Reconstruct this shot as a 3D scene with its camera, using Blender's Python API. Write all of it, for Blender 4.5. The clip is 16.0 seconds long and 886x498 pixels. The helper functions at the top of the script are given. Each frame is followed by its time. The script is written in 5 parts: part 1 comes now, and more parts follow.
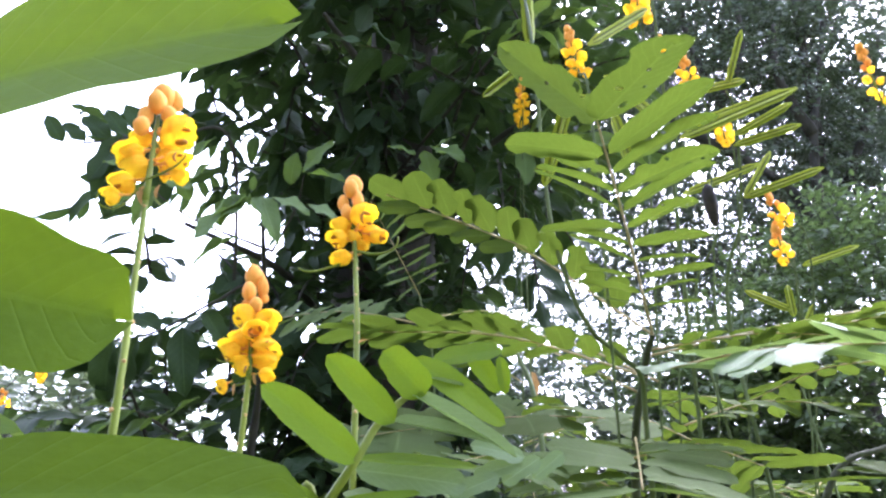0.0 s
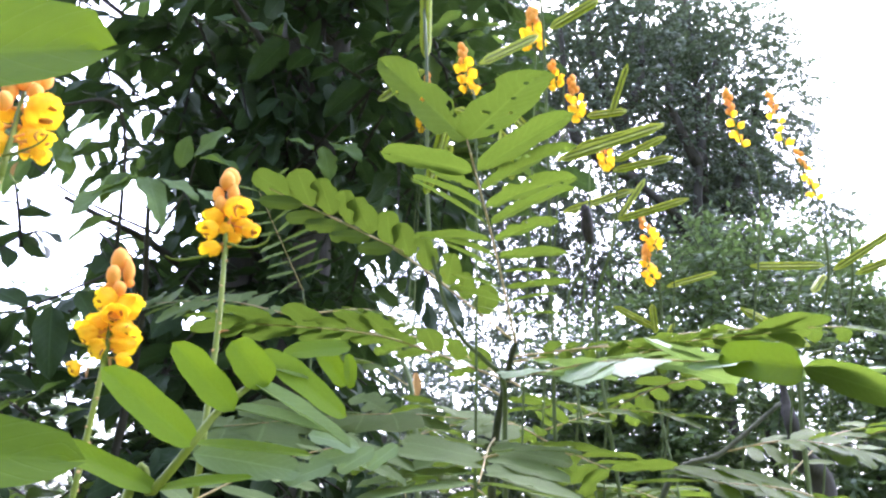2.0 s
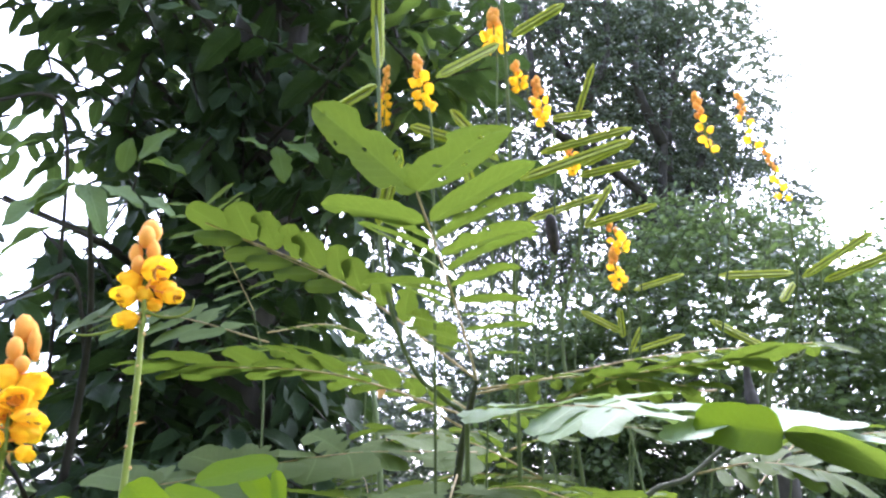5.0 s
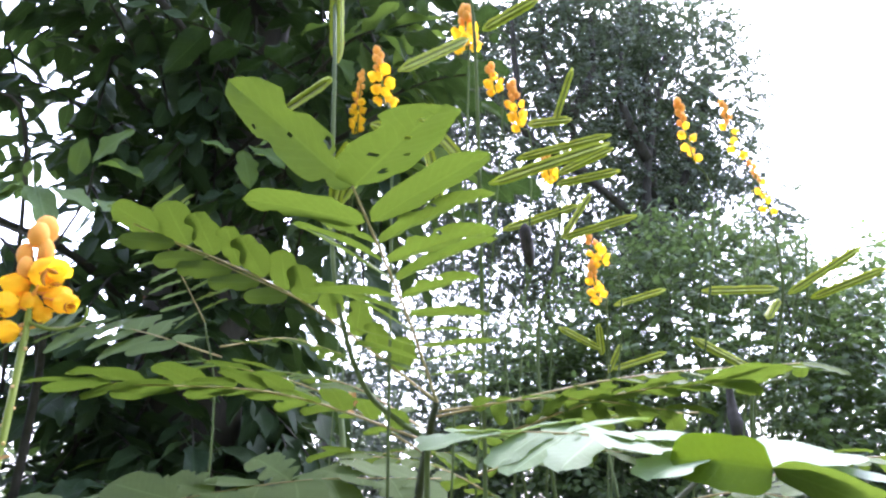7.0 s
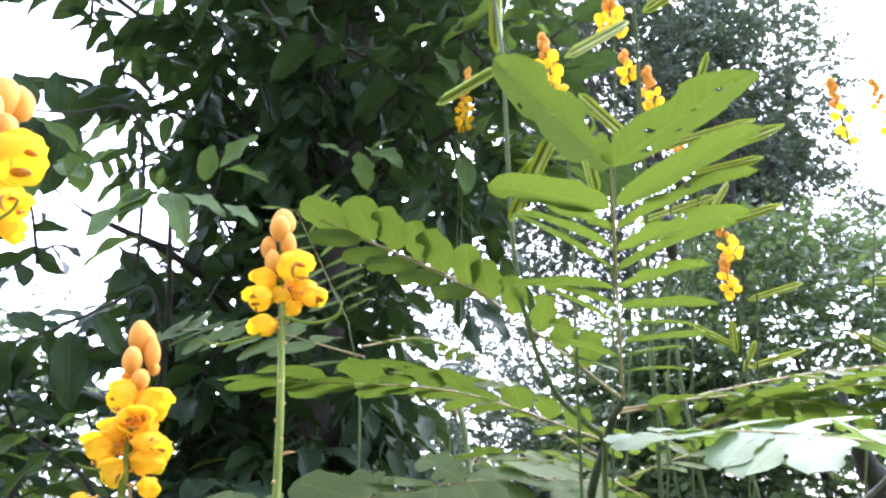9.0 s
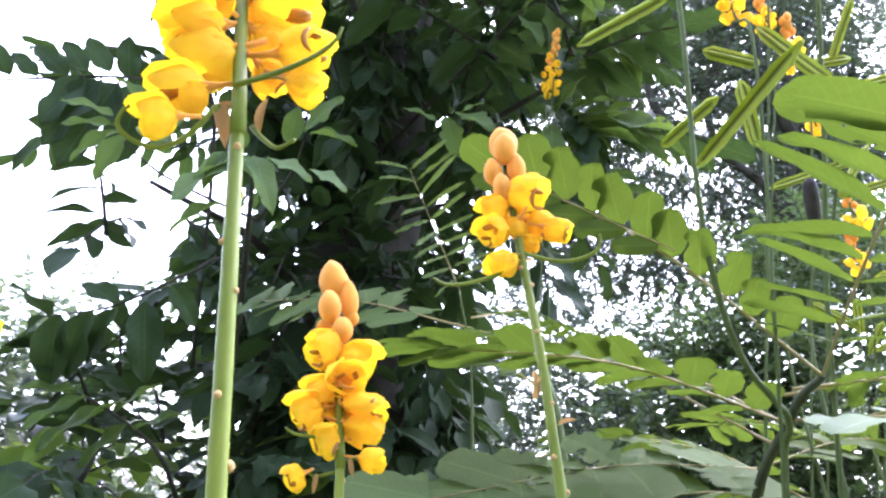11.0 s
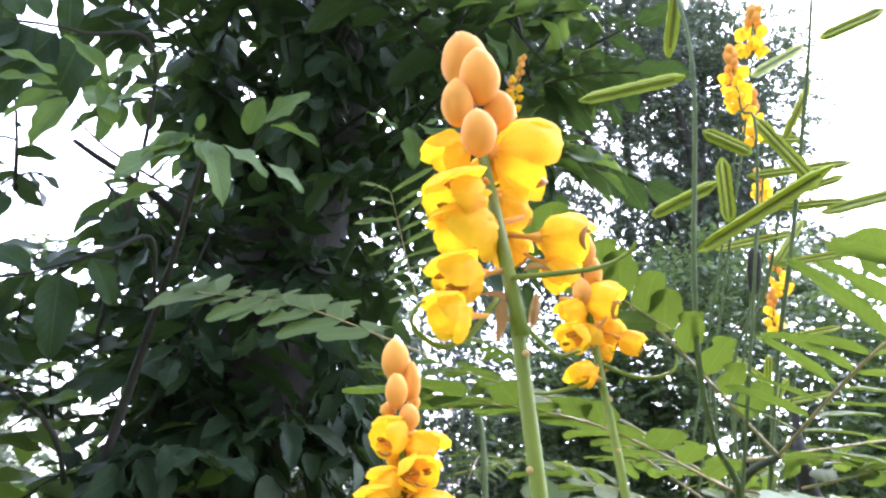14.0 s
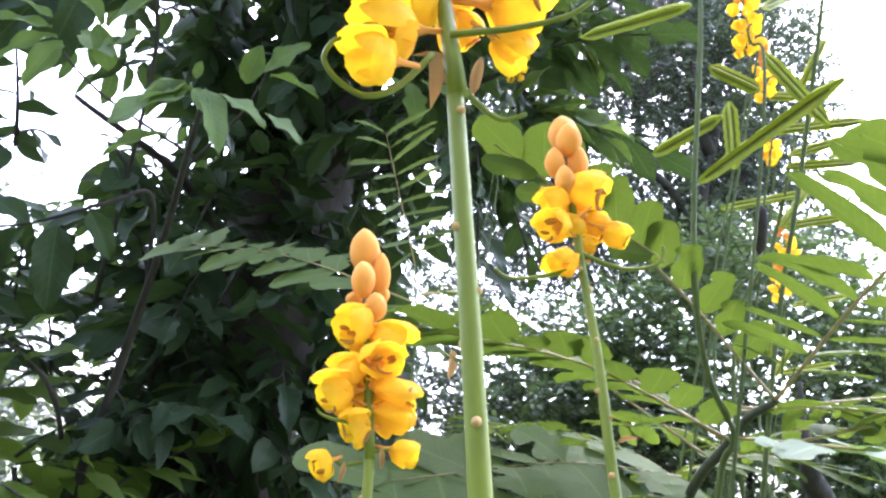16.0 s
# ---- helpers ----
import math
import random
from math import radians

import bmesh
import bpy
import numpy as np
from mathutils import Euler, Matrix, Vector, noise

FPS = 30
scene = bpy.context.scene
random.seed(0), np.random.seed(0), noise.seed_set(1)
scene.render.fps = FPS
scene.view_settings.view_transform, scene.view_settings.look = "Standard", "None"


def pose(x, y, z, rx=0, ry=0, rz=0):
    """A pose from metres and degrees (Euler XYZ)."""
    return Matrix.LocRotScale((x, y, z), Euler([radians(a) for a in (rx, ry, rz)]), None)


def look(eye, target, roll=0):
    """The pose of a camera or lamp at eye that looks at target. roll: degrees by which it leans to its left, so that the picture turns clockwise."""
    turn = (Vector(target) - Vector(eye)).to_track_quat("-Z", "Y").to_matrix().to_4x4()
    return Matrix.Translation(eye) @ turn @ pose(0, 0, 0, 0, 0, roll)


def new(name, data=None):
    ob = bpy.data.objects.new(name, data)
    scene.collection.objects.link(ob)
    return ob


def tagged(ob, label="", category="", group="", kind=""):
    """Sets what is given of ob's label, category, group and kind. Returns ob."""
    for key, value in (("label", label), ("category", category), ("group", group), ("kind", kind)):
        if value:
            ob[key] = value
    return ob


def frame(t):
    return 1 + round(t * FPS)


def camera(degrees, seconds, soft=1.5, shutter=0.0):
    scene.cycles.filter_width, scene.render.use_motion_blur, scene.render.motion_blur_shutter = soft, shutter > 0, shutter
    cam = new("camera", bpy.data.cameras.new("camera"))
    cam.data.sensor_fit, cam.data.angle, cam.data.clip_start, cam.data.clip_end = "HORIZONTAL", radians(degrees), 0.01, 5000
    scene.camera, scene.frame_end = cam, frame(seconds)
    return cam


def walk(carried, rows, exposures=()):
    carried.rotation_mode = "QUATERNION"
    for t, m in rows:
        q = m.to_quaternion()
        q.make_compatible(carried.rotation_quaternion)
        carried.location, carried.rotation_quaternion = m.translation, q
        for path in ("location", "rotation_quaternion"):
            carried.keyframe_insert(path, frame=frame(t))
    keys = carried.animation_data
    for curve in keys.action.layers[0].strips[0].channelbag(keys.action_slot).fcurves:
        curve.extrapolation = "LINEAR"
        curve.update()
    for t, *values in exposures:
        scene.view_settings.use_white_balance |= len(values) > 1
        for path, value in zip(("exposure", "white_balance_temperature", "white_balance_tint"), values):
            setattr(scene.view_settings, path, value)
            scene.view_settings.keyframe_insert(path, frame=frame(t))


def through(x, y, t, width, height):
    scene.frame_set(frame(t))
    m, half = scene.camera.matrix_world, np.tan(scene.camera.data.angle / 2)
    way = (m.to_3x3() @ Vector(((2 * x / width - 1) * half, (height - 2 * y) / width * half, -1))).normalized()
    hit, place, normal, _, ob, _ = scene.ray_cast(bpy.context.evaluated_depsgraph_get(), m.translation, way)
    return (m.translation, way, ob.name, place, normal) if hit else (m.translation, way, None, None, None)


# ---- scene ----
cam = camera(66.0, 16.0, soft=2.35)
ROWS = [
    (0, 0.0000, -0.0000, 1.6000, 112.00, -0.00, 0.00),
    (0.5, 0.0100, 0.0041, 1.6065, 112.24, -0.57, -4.43),
    (1, 0.0394, -0.0062, 1.6043, 112.80, -0.19, -6.88),
    (1.5, 0.0517, -0.0220, 1.5924, 112.18, 0.39, -8.65),
    (2, 0.0364, -0.0404, 1.5906, 112.03, -1.05, -9.24),
    (2.5, 0.0357, -0.0233, 1.6066, 111.71, -2.12, -9.86),
    (3, 0.0224, -0.0285, 1.6067, 111.86, -2.27, -10.76),
    (3.5, 0.0395, -0.0293, 1.6008, 110.86, -2.08, -10.25),
    (4, 0.0671, -0.0345, 1.6406, 109.33, -0.11, -9.78),
    (4.5, 0.0570, -0.0215, 1.6883, 109.53, 0.59, -10.90),
    (7, 0.1203, 0.0823, 1.7322, 111.13, 0.34, -12.87),
    (7.5, 0.1262, 0.0984, 1.7428, 109.97, 0.73, -13.99),
    (8, 0.1061, 0.1108, 1.7429, 110.83, 1.54, -14.31),
    (8.5, 0.0303, 0.1218, 1.7370, 111.93, 0.76, -10.06),
    (9, -0.0349, 0.1463, 1.7311, 111.34, -0.43, -7.39),
    (9.5, -0.0894, 0.1882, 1.7228, 109.61, -0.37, -5.26),
    (12, -0.2363, 0.3074, 1.7523, 111.57, -3.99, -6.08),
    (12.5, -0.2704, 0.2830, 1.7768, 113.39, -5.75, -8.06),
    (13, -0.2906, 0.2784, 1.7948, 112.07, -6.05, -10.82),
    (13.5, -0.3048, 0.2806, 1.7933, 111.18, -6.65, -12.67),
    (14, -0.3143, 0.2872, 1.7904, 109.80, -6.11, -14.92),
    (14.5, -0.2897, 0.2952, 1.7874, 110.30, -5.79, -14.57),
    (15, -0.2679, 0.3078, 1.7818, 110.63, -5.48, -14.18),
    (15.5, -0.2815, 0.3210, 1.7616, 108.97, -6.02, -14.72),
    (16, -0.2720, 0.3295, 1.7412, 108.31, -7.56, -14.67),
]
walk(cam, [(t, pose(x, y, z, rx, ry, rz)) for t, x, y, z, rx, ry, rz in ROWS],
     [(0.0, 3.56, 5420, 29), (0.5, 3.66, 5420, 29), (1.5, 3.66, 5420, 29), (2.5, 3.66, 5420, 29), (7.0, 3.55, 5420, 29), (8.5, 3.66, 5420, 29), (9.5, 3.87, 5420, 29), (12.0, 3.73, 5420, 29), (16.0, 3.72, 5420, 29)])

# ---- daylight: a bright overcast sky ----
SUN_ELEVATION, SUN_TURN = 52.0, 25.0
world = bpy.data.worlds.new("overcast")
scene.world = world
world.use_nodes = True
wn, wl = world.node_tree.nodes, world.node_tree.links
sky = wn.new("ShaderNodeTexSky")
sky.sky_type, sky.sun_disc = "NISHITA", False
sky.sun_elevation, sky.sun_rotation = radians(SUN_ELEVATION), radians(SUN_TURN)
sky.air_density, sky.dust_density = 1.2, 4.0
veil = wn.new("ShaderNodeHueSaturation")
veil.inputs["Saturation"].default_value = 0.45
wl.new(sky.outputs[0], veil.inputs["Color"])
wl.new(veil.outputs[0], wn["Background"].inputs["Color"])
wn["Background"].inputs["Strength"].default_value = 0.15
sun_data = bpy.data.lights.new("sun", "SUN")
sun_data.energy, sun_data.angle, sun_data.color = 1.4, radians(25), (1.0, 0.97, 0.9)
sun = new("sun", sun_data)
sun_to = Vector((math.sin(radians(SUN_TURN)) * math.cos(radians(SUN_ELEVATION)), math.cos(radians(SUN_TURN)) * math.cos(radians(SUN_ELEVATION)), math.sin(radians(SUN_ELEVATION))))
sun.matrix_world = look(sun_to * 40, (0, 0, 0))


# ---- materials ----
def start(name):
    m = bpy.data.materials.new(name)
    m.use_nodes = True
    n = m.node_tree.nodes
    return m, n, m.node_tree.links, n["Principled BSDF"], n["Material Output"]


def math_node(n, l, op, a, b=None):
    k = n.new("ShaderNodeMath")
    k.operation = op
    for i, v in enumerate((a, b)):
        if v is None:
            continue
        if isinstance(v, (int, float)):
            k.inputs[i].default_value = v
        else:
            l.new(v, k.inputs[i])
    return k.outputs[0]


def blend(n, l, fac, a, b, kind="MIX"):
    k = n.new("ShaderNodeMix")
    k.data_type, k.blend_type = "RGBA", kind
    for sock, v in ((k.inputs[0], fac), (k.inputs[6], a), (k.inputs[7], b)):
        if isinstance(v, (int, float)):
            sock.default_value = v
        elif isinstance(v, tuple):
            sock.default_value = (*v, 1)
        else:
            l.new(v, sock)
    return k.outputs[2]


def noise_fac(n, l, scale, detail=4.0, coord="Object"):
    c = n.new("ShaderNodeTexCoord")
    k = n.new("ShaderNodeTexNoise")
    k.inputs["Scale"].default_value, k.inputs["Detail"].default_value = scale, detail
    l.new(c.outputs[coord], k.inputs["Vector"])
    return k.outputs[0]


def leaf_material(name, low, high, through_colour, through=0.4, rough=0.42, veins=8.0, island=False, spots=0.0, vein_light=0.35, spec=0.4):
    """A thin leaf: gloss above, light through it, a midrib and side veins along its own length."""
    m, n, l, p, out = start(name)
    uv = n.new("ShaderNodeTexCoord")
    sep = n.new("ShaderNodeSeparateXYZ")
    l.new(uv.outputs["UV"], sep.inputs[0])
    side = math_node(n, l, "ABSOLUTE", math_node(n, l, "SUBTRACT", sep.outputs[1], 0.5))
    run = math_node(n, l, "SUBTRACT", math_node(n, l, "MULTIPLY", sep.outputs[0], veins), math_node(n, l, "MULTIPLY", side, veins * 0.45))
    wave = math_node(n, l, "ABSOLUTE", math_node(n, l, "SINE", math_node(n, l, "MULTIPLY", run, math.pi)))
    line = math_node(n, l, "POWER", math_node(n, l, "SUBTRACT", 1.0, wave), 7.0)
    rib = math_node(n, l, "LESS_THAN", side, 0.022)
    vein = math_node(n, l, "MAXIMUM", math_node(n, l, "MULTIPLY", line, 0.6), rib)
    if island:
        g = n.new("ShaderNodeNewGeometry")
        rnd = g.outputs["Random Per Island"]
    else:
        g = n.new("ShaderNodeObjectInfo")
        rnd = g.outputs["Random"]
    col = blend(n, l, rnd, low, high)
    blotch = noise_fac(n, l, 22.0, 5.0)
    col = blend(n, l, math_node(n, l, "MULTIPLY", blotch, 0.55), col, tuple(v * 0.55 for v in low))
    col = blend(n, l, math_node(n, l, "MULTIPLY", vein, vein_light), col, tuple(min(1, v * 1.9) for v in high))
    if spots:
        fleck = noise_fac(n, l, 95.0, 2.0)
        ramp = math_node(n, l, "GREATER_THAN", fleck, 0.72)
        col = blend(n, l, math_node(n, l, "MULTIPLY", ramp, spots), col, (0.16, 0.10, 0.03))
    l.new(col, p.inputs["Base Color"])
    p.inputs["Roughness"].default_value = rough
    p.inputs["Specular IOR Level"].default_value = spec
    tr = n.new("ShaderNodeBsdfTranslucent")
    tcol = blend(n, l, math_node(n, l, "MULTIPLY", vein, vein_light), through_colour, tuple(v * 0.6 for v in through_colour))
    tcol = blend(n, l, math_node(n, l, "MULTIPLY", rnd, 0.5), tcol, tuple(v * 0.62 for v in through_colour))
    tcol = blend(n, l, math_node(n, l, "MULTIPLY", blotch, 0.35), tcol, tuple(v * 0.7 for v in through_colour))
    l.new(tcol, tr.inputs["Color"])
    bump = n.new("ShaderNodeBump")
    bump.inputs["Strength"].default_value, bump.inputs["Distance"].default_value = 0.35, 0.002
    l.new(math_node(n, l, "ADD", math_node(n, l, "MULTIPLY", vein, -0.6), math_node(n, l, "MULTIPLY", blotch, 0.6)), bump.inputs["Height"])
    l.new(bump.outputs[0], p.inputs["Normal"])
    mix = n.new("ShaderNodeMixShader")
    mix.inputs[0].default_value = through
    l.new(p.outputs[0], mix.inputs[1])
    l.new(tr.outputs[0], mix.inputs[2])
    l.new(mix.outputs[0], out.inputs["Surface"])
    return m


def solid_material(name, low, high, rough=0.6, scale=30.0, bump_by=0.3, dist=0.002, through=0.0, through_colour=(1, 0.6, 0.05), fuzz=0.0, stretch=None, vary=0.0):
    """A solid surface in two mixed tones with fine relief; through lets some light pass, fuzz adds a soft nap."""
    m, n, l, p, out = start(name)
    c = n.new("ShaderNodeTexCoord")
    mp = n.new("ShaderNodeMapping")
    mp.inputs["Scale"].default_value = stretch or (1, 1, 1)
    l.new(c.outputs["Object"], mp.inputs[0])
    a, b = n.new("ShaderNodeTexNoise"), n.new("ShaderNodeTexNoise")
    for k, s in ((a, scale), (b, scale * 6)):
        k.inputs["Scale"].default_value, k.inputs["Detail"].default_value = s, 6.0
        l.new(mp.outputs[0], k.inputs["Vector"])
    f = math_node(n, l, "ADD", math_node(n, l, "MULTIPLY", a.outputs[0], 0.7), math_node(n, l, "MULTIPLY", b.outputs[0], 0.3))
    r = n.new("ShaderNodeMapRange")
    r.inputs[1].default_value, r.inputs[2].default_value = 0.32, 0.68
    l.new(f, r.inputs[0])
    col = blend(n, l, r.outputs[0], low, high)
    if vary:
        g = n.new("ShaderNodeObjectInfo")
        col = blend(n, l, math_node(n, l, "MULTIPLY", g.outputs["Random"], vary), col, tuple(v * 0.55 for v in low))
    l.new(col, p.inputs["Base Color"])
    p.inputs["Roughness"].default_value = rough
    p.inputs["Specular IOR Level"].default_value = 0.3
    if fuzz:
        p.inputs["Sheen Weight"].default_value = fuzz
        p.inputs["Sheen Roughness"].default_value = 0.4
    bump = n.new("ShaderNodeBump")
    bump.inputs["Strength"].default_value, bump.inputs["Distance"].default_value = bump_by, dist
    l.new(f, bump.inputs["Height"])
    l.new(bump.outputs[0], p.inputs["Normal"])
    if through:
        tr = n.new("ShaderNodeBsdfTranslucent")
        tr.inputs["Color"].default_value = (*through_colour, 1)
        mix = n.new("ShaderNodeMixShader")
        mix.inputs[0].default_value = through
        l.new(p.outputs[0], mix.inputs[1])
        l.new(tr.outputs[0], mix.inputs[2])
        l.new(mix.outputs[0], out.inputs["Surface"])
    return m


LEAFLET = leaf_material("leaflet_green", (0.061, 0.095, 0.018), (0.091, 0.130, 0.026), (0.118, 0.172, 0.015), 0.44, 0.65, 11.0, spots=0.25, spec=0.12)
# lighter copy of the leaflet green: skylight reflected by leaf tops put into colour
LEAFLET_SKYLIT = leaf_material("skylit_leaflet", (0.100, 0.142, 0.046), (0.130, 0.174, 0.062), (0.135, 0.19, 0.026), 0.38, 0.7, 11.0, spots=0.2, spec=0.10)
YOUNG = leaf_material("young_leaf_green", (0.090, 0.150, 0.012), (0.118, 0.185, 0.018), (0.25, 0.37, 0.008), 0.5, 0.68, 10.0, vein_light=0.25, spec=0.12)
# darker copy of the young leaf: dimmer light on it is put into the colour
YOUNG_SHADED = leaf_material("young_leaf_shaded", (0.062, 0.108, 0.010), (0.082, 0.132, 0.014), (0.17, 0.26, 0.006), 0.45, 0.68, 10.0, vein_light=0.25, spec=0.10)
# one kind of leaf: crown shade, half light and full light put into colours
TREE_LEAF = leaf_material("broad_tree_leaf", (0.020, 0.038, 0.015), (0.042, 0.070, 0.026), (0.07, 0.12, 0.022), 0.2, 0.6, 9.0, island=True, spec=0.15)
TREE_LEAF_HALF_LIT = leaf_material("broad_tree_leaf_half_lit", (0.048, 0.085, 0.022), (0.10, 0.155, 0.040), (0.20, 0.30, 0.04), 0.38, 0.6, 9.0, spec=0.18)
# random tones whose bright end stands for leaves in sunlight
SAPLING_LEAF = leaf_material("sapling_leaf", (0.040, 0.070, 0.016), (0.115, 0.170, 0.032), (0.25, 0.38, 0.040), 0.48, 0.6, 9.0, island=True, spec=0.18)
TREE_LEAF_LIT = leaf_material("broad_tree_leaf_lit", (0.14, 0.20, 0.085), (0.21, 0.275, 0.13), (0.22, 0.33, 0.06), 0.38, 0.6, 9.0, spec=0.18)
TREE_LEAF_SHADED = leaf_material("broad_tree_leaf_shaded", (0.018, 0.034, 0.015), (0.042, 0.070, 0.026), (0.07, 0.12, 0.022), 0.2, 0.6, 9.0, spec=0.15)
SMALL_LEAF = leaf_material("small_tree_leaf", (0.030, 0.044, 0.024), (0.055, 0.076, 0.038), (0.10, 0.135, 0.055), 0.30, 0.5, 5.0, island=True)
BUSH_LEAF = leaf_material("bush_leaf", (0.042, 0.072, 0.022), (0.085, 0.125, 0.04), (0.14, 0.21, 0.05), 0.38, 0.45, 5.0, island=True)
# whitened leaf green: sky sheen on upturned leaflets put into the colour
SKY_SHEEN = leaf_material("sky_sheen_leaf", (0.18, 0.245, 0.125), (0.235, 0.305, 0.165), (0.22, 0.32, 0.06), 0.35, 0.65, 10.0, spec=0.2)
PETAL = solid_material("petal_yellow", (0.91, 0.50, 0.003), (0.96, 0.68, 0.006), 0.65, 5, 0.6, 0.0012, 0.58, (1.0, 0.72, 0.003))
BUD = solid_material("bud_orange_bract", (0.74, 0.33, 0.035), (0.84, 0.43, 0.07), 0.8, 90, 0.25, 0.0006, 0.22, (0.9, 0.45, 0.05), fuzz=0.15)
STEM = solid_material("green_stalk", (0.105, 0.142, 0.006), (0.165, 0.20, 0.012), 0.55, 45, 0.3, 0.001, stretch=(1, 1, 0.25))
STALK = solid_material("dull_green_stalk", (0.055, 0.082, 0.018), (0.098, 0.125, 0.034), 0.7, 45, 0.3, 0.001, stretch=(1, 1, 0.25))
SCAR = solid_material("stalk_scar", (0.38, 0.20, 0.06), (0.50, 0.36, 0.14), 0.8, 200, 0.3, 0.001)
WOOD = solid_material("dark_woody_stem", (0.026, 0.032, 0.014), (0.062, 0.068, 0.030), 0.8, 60, 0.5, 0.002, stretch=(1, 1, 0.3))
RACHIS = solid_material("leaf_rachis", (0.20, 0.18, 0.05), (0.30, 0.22, 0.085), 0.6, 60, 0.3, 0.001)
POD = solid_material("pod_wing_green", (0.27, 0.33, 0.03), (0.38, 0.43, 0.045), 0.5, 40, 0.3, 0.001, 0.35, (0.5, 0.56, 0.04))
POD_SEAM = solid_material("pod_dark_seam", (0.15, 0.18, 0.022), (0.22, 0.24, 0.035), 0.7, 60, 0.3, 0.001)
DRY = solid_material("dried_brown", (0.36, 0.19, 0.06), (0.56, 0.36, 0.14), 0.8, 120, 0.4, 0.001, 0.15, (0.5, 0.25, 0.08))
ANTHER = solid_material("brown_anther", (0.34, 0.13, 0.012), (0.48, 0.22, 0.02), 0.6, 150, 0.3, 0.0006)
BARK = solid_material("tree_bark", (0.016, 0.015, 0.010), (0.048, 0.043, 0.030), 0.9, 7, 0.8, 0.02, stretch=(1, 1, 0.35))
SOIL = solid_material("grass_and_soil", (0.05, 0.075, 0.025), (0.11, 0.12, 0.05), 0.95, 3, 0.6, 0.03)
BLACK_POD = solid_material("dried_black_pod", (0.012, 0.010, 0.008), (0.04, 0.03, 0.022), 0.7, 60, 0.4, 0.001)


# ---- mesh helpers ----
def mesh_from(name, verts, faces, material, uvs=None, smooth=True):
    me = bpy.data.meshes.new(name)
    me.from_pydata([tuple(v) for v in verts], [], [tuple(f) for f in faces])
    for mm in (material if isinstance(material, (list, tuple)) else (material,)):
        me.materials.append(mm)
    if uvs is not None:
        lay = me.uv_layers.new(name="UVMap")
        idx = np.empty(len(me.loops), dtype=np.int32)
        me.loops.foreach_get("vertex_index", idx)
        lay.data.foreach_set("uv", np.asarray(uvs, dtype=np.float32)[idx].ravel())
    if smooth:
        me.polygons.foreach_set("use_smooth", np.ones(len(me.polygons), dtype=bool))
    me.update()
    return me


def put(name, me, parent=None, m=None, label=""):
    """One mesh object, as a part under parent, at m in the parent's space."""
    ob = new(name, me)
    if parent is not None:
        ob.parent = parent
        if parent.data is None:
            m = Matrix.Translation(-parent.location) @ (m or Matrix())
    if m is not None:
        ob.matrix_basis = m
    if label:
        ob["label"] = label
    return ob


def thing(name, label, category, group="", kind="", at=(0, 0, 0)):
    ob = new(name)
    ob.empty_display_size = 0.05
    ob.location = at
    return tagged(ob, label, category, group, kind)


def smooth_line(points, per=6):
    """A Catmull-Rom line through a few points."""
    p = [np.array(q, dtype=float) for q in points]
    if len(p) == 2:
        return np.array([p[0] + (p[1] - p[0]) * k / per for k in range(per + 1)])
    p = [2 * p[0] - p[1], *p, 2 * p[-1] - p[-2]]
    out = []
    for a, b, c, d in zip(p, p[1:], p[2:], p[3:]):
        for k in range(per):
            t = k / per
            out.append(0.5 * (2 * b + (c - a) * t + (2 * a - 5 * b + 4 * c - d) * t * t + (3 * b - a - 3 * c + d) * t ** 3))
    out.append(p[-2])
    return np.array(out)


def tube(line, radii, sides=8, lumps=0.0, rng=None):
    """Vertices and faces of a closed tube along a line; radii at both ends or one for each point."""
    n = len(line)
    radii = np.linspace(radii[0], radii[1], n) if len(radii) == 2 else np.asarray(radii)
    tang = np.gradient(line, axis=0)
    tang /= np.linalg.norm(tang, axis=1)[:, None] + 1e-12
    side = np.cross(tang[0], (0.3, 0.9, 0.2))
    verts = []
    for k in range(n):
        side = side - tang[k] * side.dot(tang[k])
        side /= np.linalg.norm(side)
        up = np.cross(tang[k], side)
        for j in range(sides):
            a = 2 * math.pi * j / sides
            r = radii[k] * (1 + (lumps * (rng.random() - 0.5) if rng else 0))
            verts.append(line[k] + r * (math.cos(a) * side + math.sin(a) * up))
    faces = [(k * sides + j, k * sides + (j + 1) % sides, (k + 1) * sides + (j + 1) % sides, (k + 1) * sides + j) for k in range(n - 1) for j in range(sides)]
    faces += [tuple(range(sides))[::-1], tuple(range((n - 1) * sides, n * sides))]
    return verts, faces


def joined(pieces):
    verts, faces = [], []
    for v, f in pieces:
        o = len(verts)
        verts += list(v)
        faces += [tuple(i + o for i in q) for q in f]
    return verts, faces


def frame_of(origin, along, normal, scale=(1, 1, 1)):
    """A pose with local y along, local z near normal."""
    y = Vector(along).normalized()
    z = Vector(normal)
    z = (z - y * z.dot(y)).normalized()
    x = y.cross(z)
    m = Matrix((x, y, z)).transposed().to_4x4()
    m.translation = Vector(origin)
    return m @ Matrix.Diagonal((*scale, 1))


